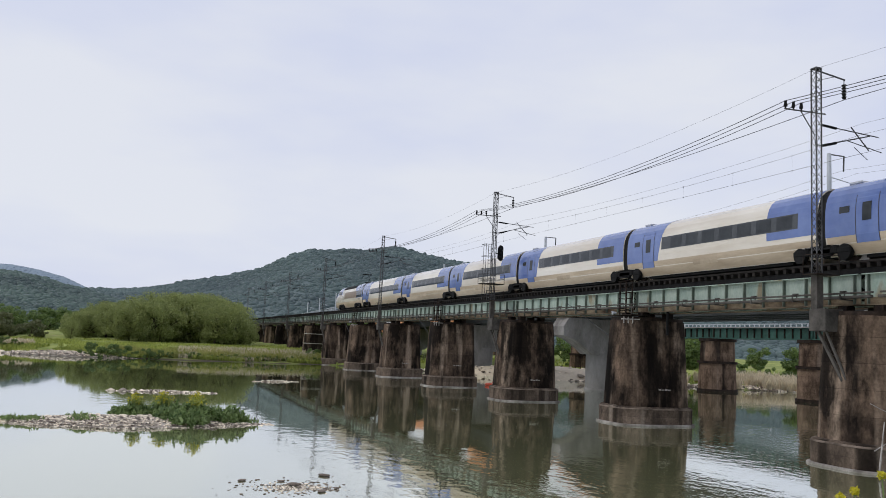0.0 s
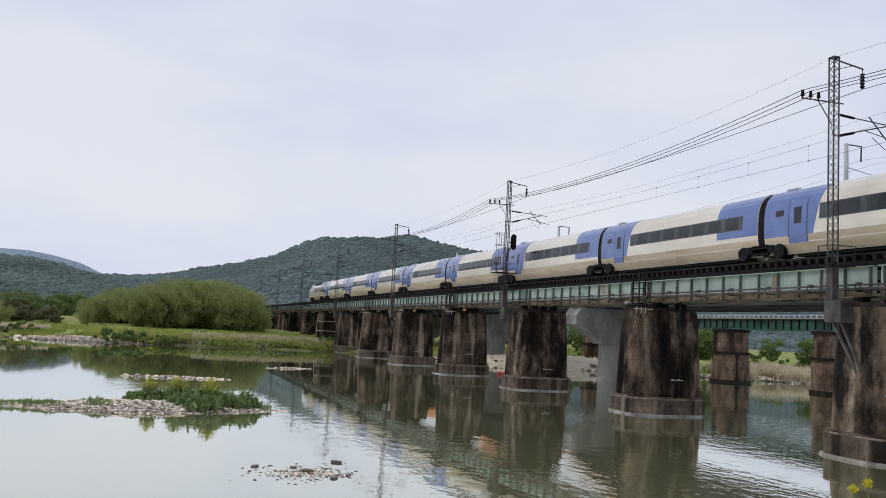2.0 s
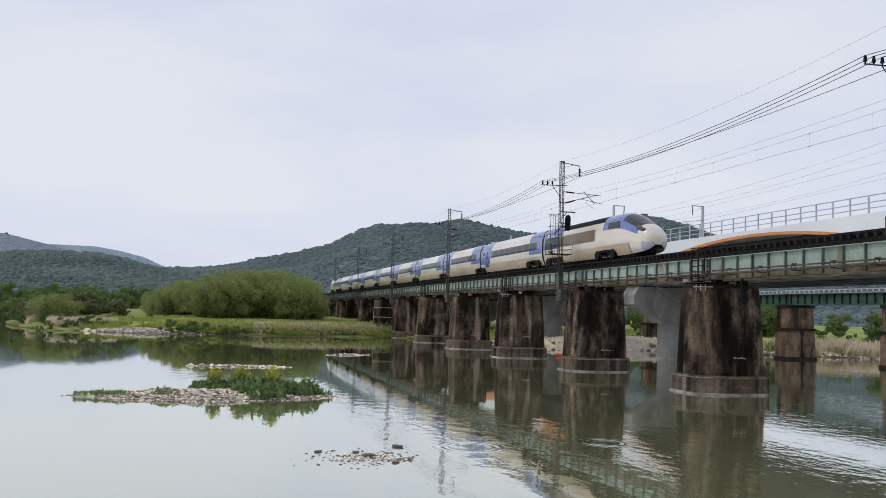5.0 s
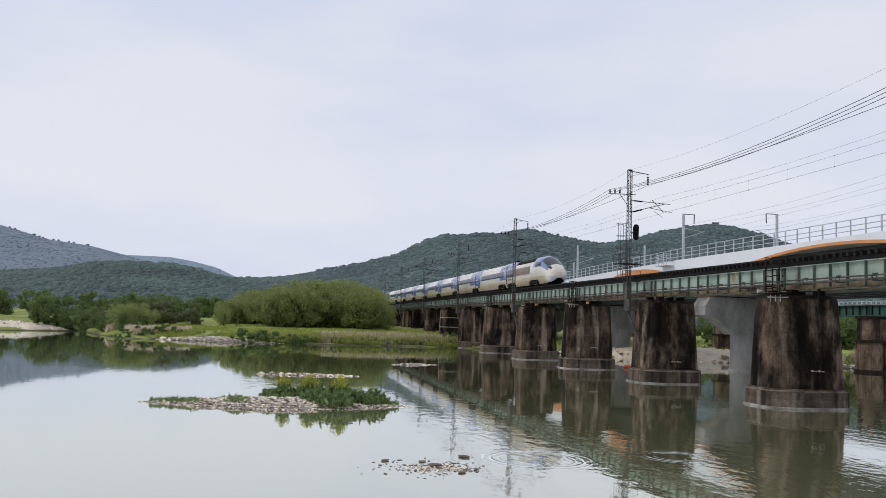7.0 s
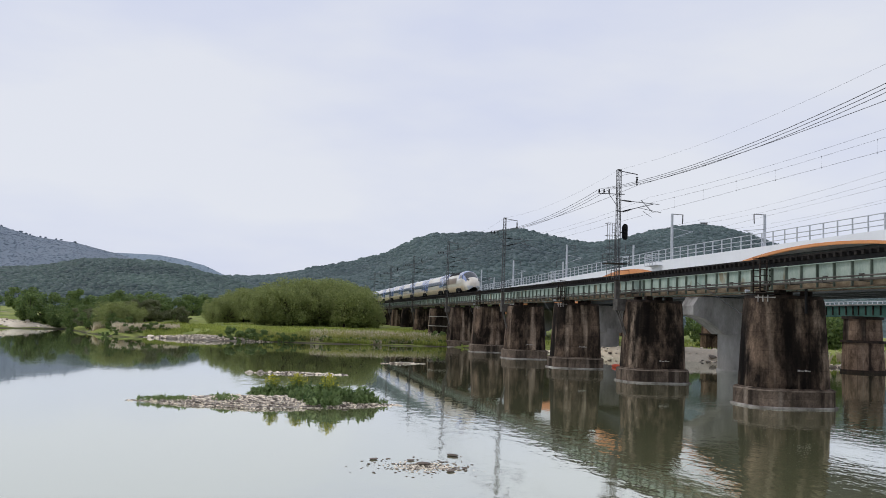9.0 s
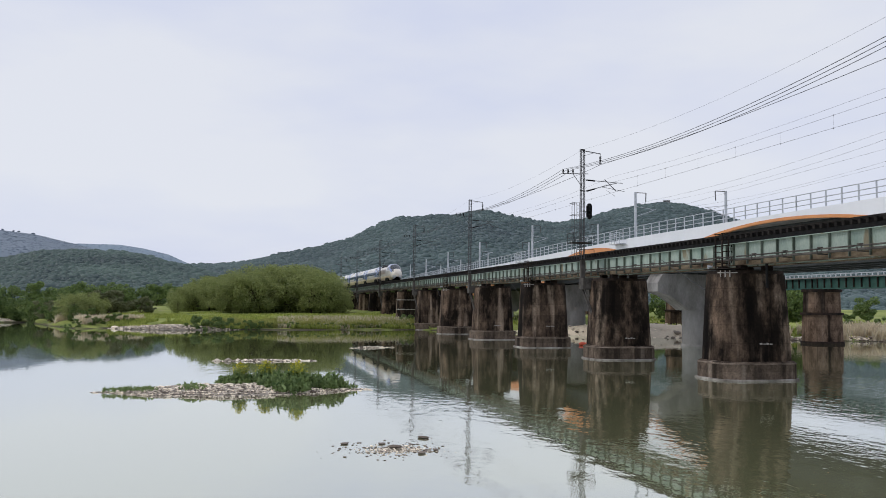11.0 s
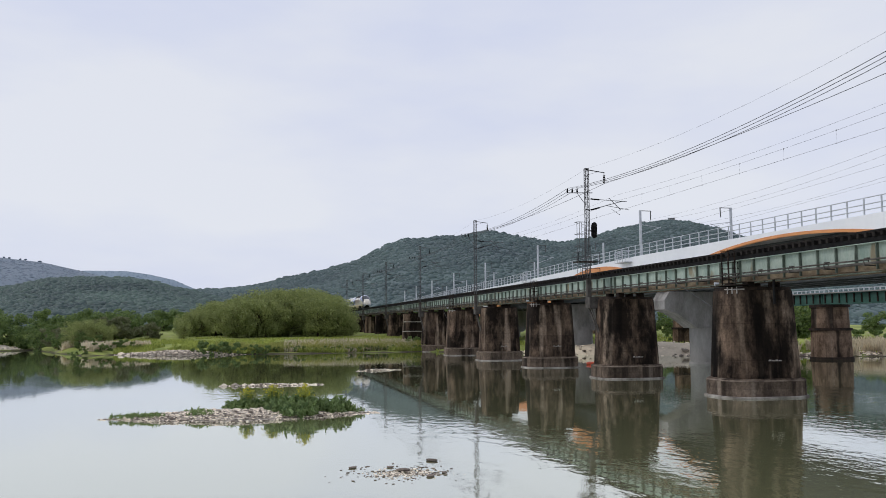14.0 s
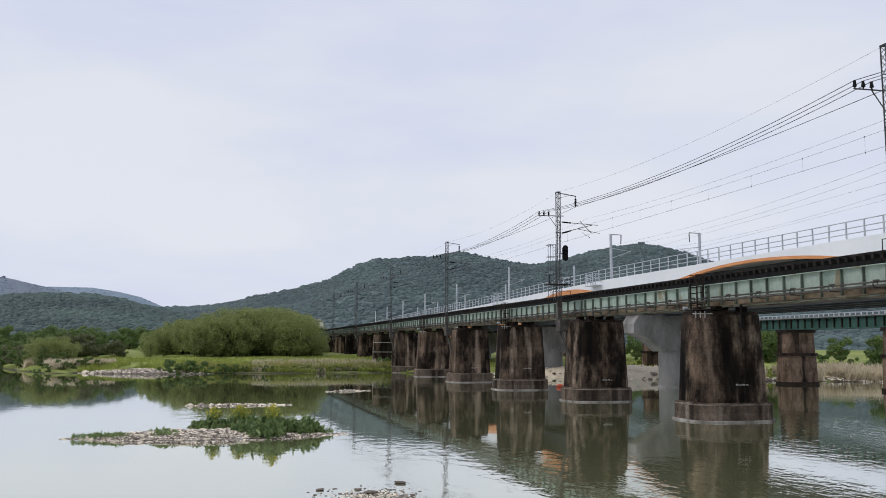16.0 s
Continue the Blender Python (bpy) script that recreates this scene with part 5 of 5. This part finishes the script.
blades("bank_grass", "rough green grass by the shrubs", "blade", strip(9000, -36, -14, 1.0, 30, 8, 0.15), 0.7, 0.09, 8)
blades("meadow_grass", "bright meadow grass on the bank", "blade", strip(16000, -24, 40, 8, 46, 5, 0.12), 0.45, 0.10, 5)
blades("bank_grass", "green grass on the bank behind the bridges", "blade", strip(9000, 34, 130, 2, 50, 6, 0.1), 0.6, 0.10, 6)


# ---- gravel, islands and stones ----
def stone_mesh(seed, sub=2):
    rng = np.random.default_rng(seed)
    bm = bmesh.new()
    bmesh.ops.create_icosphere(bm, subdivisions=sub, radius=1.0)
    k = rng.normal(size=(5, 3))
    for v in bm.verts:
        f = 1 + 0.16 * sum(math.sin(1.7 * v.co.dot(Vector(q)) + i) for i, q in enumerate(k)) / 2
        v.co = Vector((v.co.x * f * 1.2, v.co.y * f * 0.85, v.co.z * f * 0.55))
    return bm


def pebbles(name, label, x, y, z, size, seed, mat="stone"):
    """A heap of small stones, joined."""
    rng = np.random.default_rng(seed)
    base = stone_mesh(seed, 1)
    bv = np.array([v.co[:] for v in base.verts])
    bf = np.array([[v.index for v in f.verts] for f in base.faces])
    base.free()
    n = len(x)
    a, s = rng.uniform(0, 6.28, n), size * rng.lognormal(0, 0.4, n)
    c, d = np.cos(a)[:, None], np.sin(a)[:, None]
    px = (bv[None, :, 0] * c - bv[None, :, 1] * d) * s[:, None] + x[:, None]
    py = (bv[None, :, 0] * d + bv[None, :, 1] * c) * s[:, None] + y[:, None]
    pz = bv[None, :, 2] * s[:, None] * rng.uniform(0.6, 1.2, n)[:, None] + z[:, None] + 0.12 * s[:, None]
    co = np.stack([px, py, pz], -1).reshape(-1, 3)
    f = (bf[None] + (np.arange(n) * len(bv))[:, None, None]).reshape(-1, 3)
    me = bpy.data.meshes.new(name)
    me.from_pydata(co.tolist(), [], f.tolist())
    me.materials.append(M[mat])
    return tagged(new(name, me), label, "stones", kind="stuff")


M["pebble"] = leaf_material("pale_pebbles", (0.11, 0.082, 0.06), (0.96, 0.84, 0.67), 0.0, 0.8, 0.9, 0.3)


def bar(name, label, x0, y0, x1, y1, half, rise, seed, count, size, mat="gravel"):
    """A low gravel bar between two tips, bulging by half its width."""
    n, mrow = 70, 17
    s = np.linspace(0, 1, n)
    v = np.linspace(-1, 1, mrow)
    S, V = np.meshgrid(s, v)
    wob = 0.75 + 0.5 * vnoise(S * 9, V * 0 + np.sign(V) * 3.3, seed)
    W = half * np.sin(np.pi * S) ** 0.95 * wob
    L = math.hypot(x1 - x0, y1 - y0)
    ux, uy = (x1 - x0) / L, (y1 - y0) / L
    X = x0 + ux * L * S - uy * W * V
    Y = y0 + uy * L * S + ux * W * V
    Z = -0.25 + (0.25 + rise) * (1 - V ** 2) ** 0.55 * np.sin(np.pi * np.clip(S, 0.004, 0.996)) ** 0.6 + 0.10 * rise * vnoise(X * 2, Y * 2, seed)
    g = tagged(sheet(name, mat, X, Y, Z), label, "gravel bar", kind="structure")
    rng = np.random.default_rng(seed)
    i, j = rng.integers(0, mrow, count), rng.integers(0, n, count)
    px, py = X[i, j] + rng.normal(0, 0.12, count), Y[i, j] + rng.normal(0, 0.12, count)
    pz = np.maximum(Z[i, j], -0.04)
    keep = (Z[i, j] > -0.14) & (W[i, j] > 0.05)
    pebbles("pebbles", "pale rounded river pebbles on the gravel bar", px[keep], py[keep], pz[keep], size, seed + 1, "pebble")
    return X, Y, Z


bar("island", "low gravel island in the river", -8.0, 47.5, 7.5, 47.2, 3.0, 0.30, 11, 12000, 0.05)
bar("gravel_bar", "thin strip of pale stones in the water", -2.7, 70.8, 6.7, 70.4, 0.5, 0.10, 12, 1100, 0.09)
bar("gravel_bar", "thin strip of pale stones in the water", 11.2, 89.4, 16.7, 91.2, 0.5, 0.09, 13, 500, 0.10)
bar("gravel_spit", "pale gravel spit below the meadow", -22.8, 151.5, -0.5, 147.2, 3.8, 0.7, 15, 9000, 0.09)
rng = np.random.default_rng(51)
q = rng.uniform(0, 1, 2600)
x, y = -22.8 + 22.3 * q, 152.5 - 4.5 * q + rng.normal(0, 1.2, 2600)
keep = vnoise(x * 0.4, y * 0.4, 5) > 0.5
blades("spit_grass", "tufts of green grass among the stones of the spit", "blade", (x[keep], y[keep], 0.35 + 0 * x[keep]), 0.55, 0.06, 52)
bar("sand_bank", "pale sand and gravel on the far shore", 50, 134, 78, 116.5, 6.5, 2.0, 16, 260, 0.2, "sand")
rng = np.random.default_rng(41)
x = rng.uniform(46, 128, 1500)
y = np.interp(x, SX, SY) + rng.uniform(0.2, 3.2, 1500)
pebbles("rubble", "grey rubble stones along the foot of the far bank", x, y, ground_z(x, y), 0.26, 42, "pebble")
bar("sand_bank", "pale sandy track on the far bank", -72, 189, -46, 187, 8.0, 1.7, 17, 300, 0.2, "sand")


def island_z(x, y):
    s = (x + 8.0) / 15.5
    return 0.27 * np.sin(np.pi * np.clip(s, 0.01, 0.99)) ** 0.6 * np.clip(1 - ((y - 47.4) / 3.2) ** 2, 0.05, 1) ** 0.55


def island_weeds(name, label, cx, cy, rx, ry, h, seed, count, blossom=0):
    """One weed clump: leafy stems, some with yellow blossom heads."""
    rng = np.random.default_rng(seed)
    z0 = float(island_z(np.array([cx]), np.array([cy]))[0])
    t = thing(name, pose(cx, cy, z0), label, "weeds", "weeds on the island")
    a, q = rng.uniform(0, 6.28, count), rng.uniform(0, 1, count) ** 0.5
    ns = max(6, count // (16 if h > 0.5 else 5))
    sa, sq = rng.uniform(0, 6.28, ns), rng.uniform(0, 1, ns) ** 0.6
    sh = h * (1 - 0.6 * sq ** 2) * rng.uniform(0.35, 1.15, ns)
    lean = rng.normal(0, 0.12, (ns, 2))
    k = rng.integers(0, ns, count)
    up = rng.uniform(0.05, 1.0, count)
    hh = sh[k] * up
    x = rx * sq[k] * np.cos(sa[k]) + lean[k, 0] * hh + rng.normal(0, 0.05, count) * (1.2 - up)
    y = ry * sq[k] * np.sin(sa[k]) + lean[k, 1] * hh + rng.normal(0, 0.05, count) * (1.2 - up)
    C = np.stack([x, y, hh - 0.03], 1)
    big = 1.7 if h > 0.5 else 0.8
    U = rng.normal(size=(count, 3)) * 0.026 * big
    V = rng.normal(size=(count, 3)) * 0.05 * big + np.array([0, 0, 0.05 * big])
    quads("leaves", "weed", C, U, V, parent=t)
    if blossom:
        k = rng.uniform(0, 6.28, blossom)
        p = rng.uniform(0, 0.75, blossom)
        C = np.stack([0.7 * rx * p * np.cos(k), ry * p * np.sin(k), h * (0.85 + 0.8 * rng.uniform(0, 1, blossom) * (1 - 0.6 * p))], 1)
        k = rng.integers(0, blossom, 3 * blossom)
        g = C[k] * np.stack([rng.uniform(0.7, 1.0, 3 * blossom)] * 3, 1) + rng.normal(0, 0.04, (3 * blossom, 3))
        quads("upper_leaves", "blade", g, rng.normal(size=(3 * blossom, 3)) * 0.015, rng.normal(size=(3 * blossom, 3)) * 0.03, parent=t)
        bm = bmesh.new()
        for c in C[:: max(1, blossom // 40)]:
            tube(bm, (c[0] * 0.8, c[1] * 0.8, 0), tuple(c), 0.008, 3)
        part("stalks", bm, "weed", t)["kind"] = "stuff"
        quads("blossom", "blossom", C, rng.normal(size=(blossom, 3)) * 0.022, rng.normal(size=(blossom, 3)) * 0.022, parent=t)
    return t


WEEDS = [(-5.8, 47.4, 1.3, 0.9, 0.22, 900, 0), (-4.9, 46.9, 0.7, 0.6, 0.18, 400, 0), (-2.5, 46.7, 0.8, 0.7, 0.26, 700, 0), (-2.9, 48.0, 0.7, 0.6, 0.3, 400, 0), (-0.6, 48.8, 0.9, 0.8, 0.55, 900, 0), (-0.1, 49.2, 0.9, 0.7, 0.8, 900, 130), (1.4, 49.2, 1.2, 0.9, 0.85, 1600, 200),
         (2.1, 47.2, 1.2, 1.1, 0.8, 2000, 0), (3.1, 47.4, 1.0, 1.1, 0.95, 2000, 230), (2.7, 46.0, 1.1, 0.9, 0.6, 1500, 0), (4.4, 47.3, 0.9, 1.0, 0.75, 1500, 0), (5.2, 47.5, 0.8, 0.9, 0.72, 1200, 0), (6.2, 47.2, 0.35, 0.4, 0.25, 160, 0), (-6.9, 47.4, 0.4, 0.4, 0.35, 120, 0)]
for k, (x, y, rx, ry, h, count, bl) in enumerate(WEEDS):
    island_weeds("weed_clump", "green weed clump with yellow blossom on the gravel island" if bl else "low green weed clump growing on the gravel island", x, y, rx, ry, h, 100 + k, int(count * (0.75 if h > 0.5 else 0.6)), bl)

stones = [stone_mesh(200 + k) for k in range(4)]
smesh = []
for bm in stones:
    me = bpy.data.meshes.new("stone")
    for f in bm.faces:
        f.smooth = True
    bm.to_mesh(me)
    bm.free()
    me.materials.append(M["stone"])
    smesh.append(me)
rng = np.random.default_rng(31)
for k in range(170):
    if k < 6:
        x, y, s = [(6.6, 30.0, 0.19), (3.6, 29.2, 0.14), (5.9, 27.0, 0.17), (5.2, 28.2, 0.2), (6.5, 27.5, 0.12), (4.9, 29.0, 0.12)][k]
    else:
        q = rng.normal(0, 1, 2)
        x, y, s = 5.0 + 0.95 * q[0], 27.9 + 0.75 * q[1], 0.022 + 0.04 * rng.uniform() ** 2.2
        if not (2.5 < x < 7.3 and 26.0 < y < 30.0):
            s *= 0.6
    o = tagged(new("stone", smesh[k % 4]), "wet grey-brown stone lying in the shallow water", "stone", "stones in the shallows")
    o.matrix_basis = pose(x, y, 0.2 * s, 0, 0, float(rng.uniform(0, 360))) @ Matrix.Diagonal((s, s * 0.9, s * 0.5, 1))

q = np.random.default_rng(33).normal(0, 1, (2, 420))
pebbles("pebbles", "small brown and pinkish pebbles in the shallow water", 5.2 + 0.62 * q[0], 27.75 + 0.42 * q[1], 0 * q[0] - 0.004, 0.032, 34, "pebble")

# the stones rest on a shoal just under the water
sx, sy = np.meshgrid(np.linspace(1.5, 8.5, 30), np.linspace(24.5, 31.5, 30))
tagged(sheet("shoal", "gravel", sx, sy, -0.06 - 0.5 * ((sx - 5) ** 2 + (sy - 28) ** 2) / 12), "gravel shoal under the shallow water", "shoal", kind="structure")

# ---- blossoming plants on the near bank ----
for k, (x, y, h) in enumerate([(2.94, 2.86, 0), (2.98, 2.82, 1), (3.05, 2.74, 2), (3.10, 2.66, 3)]):
    t = thing("blossom_plant", pose(x, y, gz(x, y)), "wild plant with bright yellow blossom heads on the bank", "flower", "yellow flowers on the near bank")
    rng = np.random.default_rng(300 + k)
    zt = (4.41, 4.44, 4.52, 4.36)[k] - gz(x, y)
    bm = bmesh.new()
    chain(bm, [(0.25, -0.1, 0), (0.12, -0.04, zt * 0.5), (0.03, 0, zt * 0.85), (0, 0, zt)], 0.003, 5)
    part("stalk", bm, "weed", t)
    n = 70
    d = rng.normal(size=(n, 3))
    d /= np.linalg.norm(d, axis=1)[:, None]
    quads("blossom", "blossom", d * [0.017, 0.017, 0.014] + [0, 0, zt + 0.005], rng.normal(size=(n, 3)) * 0.004, rng.normal(size=(n, 3)) * 0.004, parent=t)
    C = np.stack([0.25 * (1 - np.linspace(0, 0.9, 14)) + rng.normal(0, 0.02, 14), -0.1 * (1 - np.linspace(0, 0.9, 14)), zt * np.linspace(0.05, 0.9, 14)], 1)
    quads("leaves", "weed", C, rng.normal(size=(14, 3)) * 0.015, rng.normal(size=(14, 3)) * 0.006, parent=t)

# ---- small things on the bridge ----
sg = thing("railway_signal", pose(MX, MASTS[1], 0), "black railway signal head with a caged ladder on the mast", "railway signal")
bm = loft(bmesh.new(), [[(0.62 + 0.27 * math.cos(a), y, 14.0 + (0.5 if math.sin(a) >= 0 else -0.5) + 0.27 * math.sin(a)) for a in np.linspace(0, 2 * math.pi, 25)[:-1]] for y in (-0.25, -0.2)])
part("backboard", bm, "black", sg, "black oval backboard")
part("lamp_box", boxed(0.42, 0.82, -0.2, 0.12, 13.45, 14.55, bevel=0.03), "black", sg)
for k in range(3):
    part("hood", tubed((0.62, -0.25, 13.62 + 0.38 * k), (0.62, -0.5, 13.60 + 0.38 * k), 0.12, 10, 0.11), "black", sg, "lamp hood")
part("arm", boxed(0.2, 0.5, -0.05, 0.05, 13.9, 14.0), "mast", sg)
bm = bmesh.new()
for x in (-0.45, -0.95):
    for y in (-0.3, 0.3):
        tube(bm, (x, y, 9.4), (x, y, 14.8), 0.025, 4)
part("ladder_stile", bm, "mast", sg)
for k in range(16):
    z = 9.6 + 0.33 * k
    part("rung", tubed((-0.45, -0.3, z), (-0.45, 0.3, z), 0.018, 4), "mast", sg)
for z in (11.2, 12.4, 13.6, 14.75):
    bm = chain(bmesh.new(), [(-0.45, -0.4, z), (-1.15, -0.4, z), (-1.15, 0.4, z), (-0.45, 0.4, z)], 0.025, 4)
    part("cage_hoop", bm, "mast", sg)
part("stage", boxed(-1.25, 0.9, -0.7, 0.7, 10.9, 10.96), "rust", sg, "small service stage")
bm = bmesh.new()
for a, b2 in (((-1.25, -0.7), (0.9, -0.7)), ((-1.25, 0.7), (0.9, 0.7)), ((-1.25, -0.7), (-1.25, 0.7)), ((0.9, -0.7), (0.9, 0.7))):
    for z in (11.4, 11.85):
        part("stage_rail", tubed((*a, z), (*b2, z), 0.025, 4), "mast", sg)
    part("stage_post", tubed((*a, 10.9), (*a, 11.85), 0.03, 4), "mast", sg)

for k, y in enumerate(PIERS[3:9]):
    if (k % 2) == 0:
        continue
    t = thing("cable_rack", pose(TX - 2.0, y - 0.3, 0), "rusty lattice cable rack fixed beside the girder joint", "cable rack", "cable racks at the piers")
    for x in (-0.25, 0.25):
        for yv in (-0.4, 0.4):
            part("upright", boxed(x - 0.04, x + 0.04, yv - 0.04, yv + 0.04, GB - 0.2, GT + 0.55), "rust", t)
    for i in range(6):
        z = GB + 0.1 + 0.42 * i
        for yv in (-0.42, 0.42):
            part("crossbar", boxed(-0.32, 0.32, yv - 0.03, yv + 0.03, z, z + 0.06), "rust", t)
    part("tray", boxed(-0.6, 0.9, -1.6, 1.4, GB - 0.26, GB - 0.2), "rust", t)
    part("tray_rail", tube(tubed((-0.55, -1.6, GB + 0.5), (-0.55, 1.4, GB + 0.5), 0.03, 5), (-0.55, -1.6, GB - 0.2), (-0.55, -1.6, GB + 0.5), 0.03, 5), "trough", t)
    part("lamp_horn", tubed((-0.4, 0.6, GB - 0.05), (-0.7, 0.7, GB - 0.1), 0.06, 8, 0.14), "rail_white", t, "small white horn")
    wire("stay_cable", [(TX - 2.0, y + 8.5, GB + 0.9), (TX - 2.6, y + 0.9, GB - 1.7)], 0.022, "pale stay cable running to the pier", n=1)
    wp = thing("pipe_elbow", pose(TX - 2.3, y - 0.2, 0), "white pipe fitting on top of the pier", "pipe")
    for i in range(3):
        part("pipe", tubed((-0.25 + 0.2 * i, -0.75 - 0.25 * i, 7.05), (-0.25 + 0.2 * i, -0.75 - 0.25 * i, 7.52), 0.04, 7), "lip", wp)
    part("cross_pipe", tubed((-0.35, -0.55, 7.35), (0.5, -1.6, 7.35), 0.04, 7), "lip", wp)
dp = thing("drain_pipe", pose(TX - 1.2, PIERS[3] + 16.0, 0), "black drain pipe below the girder", "pipe")
part("pipe", tubed((0, 0, GB), (0, 0, GB - 1.6), 0.09, 8), "black", dp)

rng = np.random.default_rng(77)
for k, y in enumerate(PIERS[3:8]):
    t = thing("painted_marks", pose(TX, y, 0), "faded white painted marks on the pier face", "marking", "marks on the piers")
    for i in range(4):
        part("mark_bar", boxed(-0.10, 0.10, -0.012, 0.012, -0.04, 0.03 + 0.04 * (i % 2)), "lip", t).matrix_basis = pose(0.55 - 0.26 * i, -2.1 + 0.022 * (k % 2), 2.0 + 0.5 * (k % 2), 0, 0, 0)

fl = thing("float", pose(41.3, 95.5, 0.0), "small orange-red float at the foot of a pier", "float")
bm = bmesh.new()
bmesh.ops.create_uvsphere(bm, u_segments=14, v_segments=8, radius=0.34)
for v in bm.verts:
    v.co = Vector((v.co.x * 1.6, v.co.y, v.co.z * 0.7 + 0.15))
part("hull", bm, "red", fl)
part("tip", tubed((0.5, 0, 0.35), (0.75, 0, 0.5), 0.1, 8), "red", fl)

dw = thing("driftwood", pose(TX - 2.5, PIERS[3] - 2.45, 0.9), "bleached driftwood and rope caught on the pier plinth", "driftwood")
for p, q, r in (((-0.7, -0.3, -0.7), (0.2, 0.2, 1.5), 0.05), ((-0.5, -0.5, -0.5), (0.9, -0.1, 0.9), 0.04), ((-0.2, -0.6, 0.3), (0.6, -0.3, -0.6), 0.035), ((-0.4, 0.2, 0.2), (0.8, 0.3, 0.7), 0.03), ((0.0, -0.2, 0.5), (0.7, -0.5, 1.3), 0.025)):
    part("branch", tubed(p, q, r, 6, r * 0.5), "lip", dw)
rp = thing("rope", pose(0, 0, 0), "slack pale rope tied round the pier", "rope")
part("strand", sweep([(TX - 3.02 + 0.5 * k, PIERS[3] - 2.15 - 0.25 * math.sin(k / 6 * 3.1), 3.2 - 0.25 * k + 0.02 * k * k) for k in range(7)], 0.02), "lip", rp)

# ---- spreading rings on the water ----
RINGS = []
SPOTS = [(9.33, 29.72, 10, 0.0), (15.2, 30.3, 5, 1.6)]  # x, y, number of rings, seconds later
for cx, cy, count, late in SPOTS:
    for k in range(count):
        r = 0.55 + 0.3 * k
        a, w = np.meshgrid(np.linspace(0, 2 * math.pi, 97), np.linspace(-0.14, 0.14, 9))
        ob = sheet("water_ring", "water", (r + w) * np.cos(a), (r + w) * np.sin(a), 0.011 * np.cos(w / 0.14 * math.pi / 2) ** 2 - 0.001)
        RINGS.append((tagged(ob, "low circular ripple spreading over the calm water", "ripple", "rings on the water"), r, cx, cy, late))

bands = thing("painted_bands", pose(TX, PIERS[10], 0), "two whitish bands round a pier on the far bank", "marking")
for z in (3.6, 5.6):
    part("band", loft(bmesh.new(), [oval(2.95 - 0.052 * z, 2.2 - 0.044 * z, z), oval(2.95 - 0.052 * z, 2.2 - 0.044 * z, z + 0.14)]), "lip", bands)


# way of the rear nose along the track: seconds, metres
RUN = [(0.0, -48.4), (3.0, 16.2), (5.5, 69.4), (7.0, 100.9), (9.0, 142.2), (12.5, 216.5), (14.5, 256.0), (16.0, 287.5)]
# radius of the rings' front: seconds, metres
FRONT = [(0.0, -2.0), (2.3, 0.5), (3.0, 0.95), (5.5, 1.4), (7.0, 2.0), (9.0, 2.7), (11.0, 3.4), (16.0, 5.5)]


def motions():
    for ob, y, turn in CONSIST:
        walk(ob, [(t, pose(TX, y + s - RUN[0][1], RAIL, 0, 0, turn)) for t, s in RUN])
    for ob, r, cx, cy, late in RINGS:
        rows = []
        for k in range(33):
            t = k / 2
            front = float(np.interp(t - late, [q[0] for q in FRONT], [q[1] for q in FRONT]))
            fade = float(np.interp(t, [6.5, 8.5], [1, 0]))
            rows.append((t, pose(cx, cy, -0.013 + 0.013 * fade * math.exp(-((r - front + 0.25) / 0.45) ** 2))))
        walk(ob, rows)


motions()
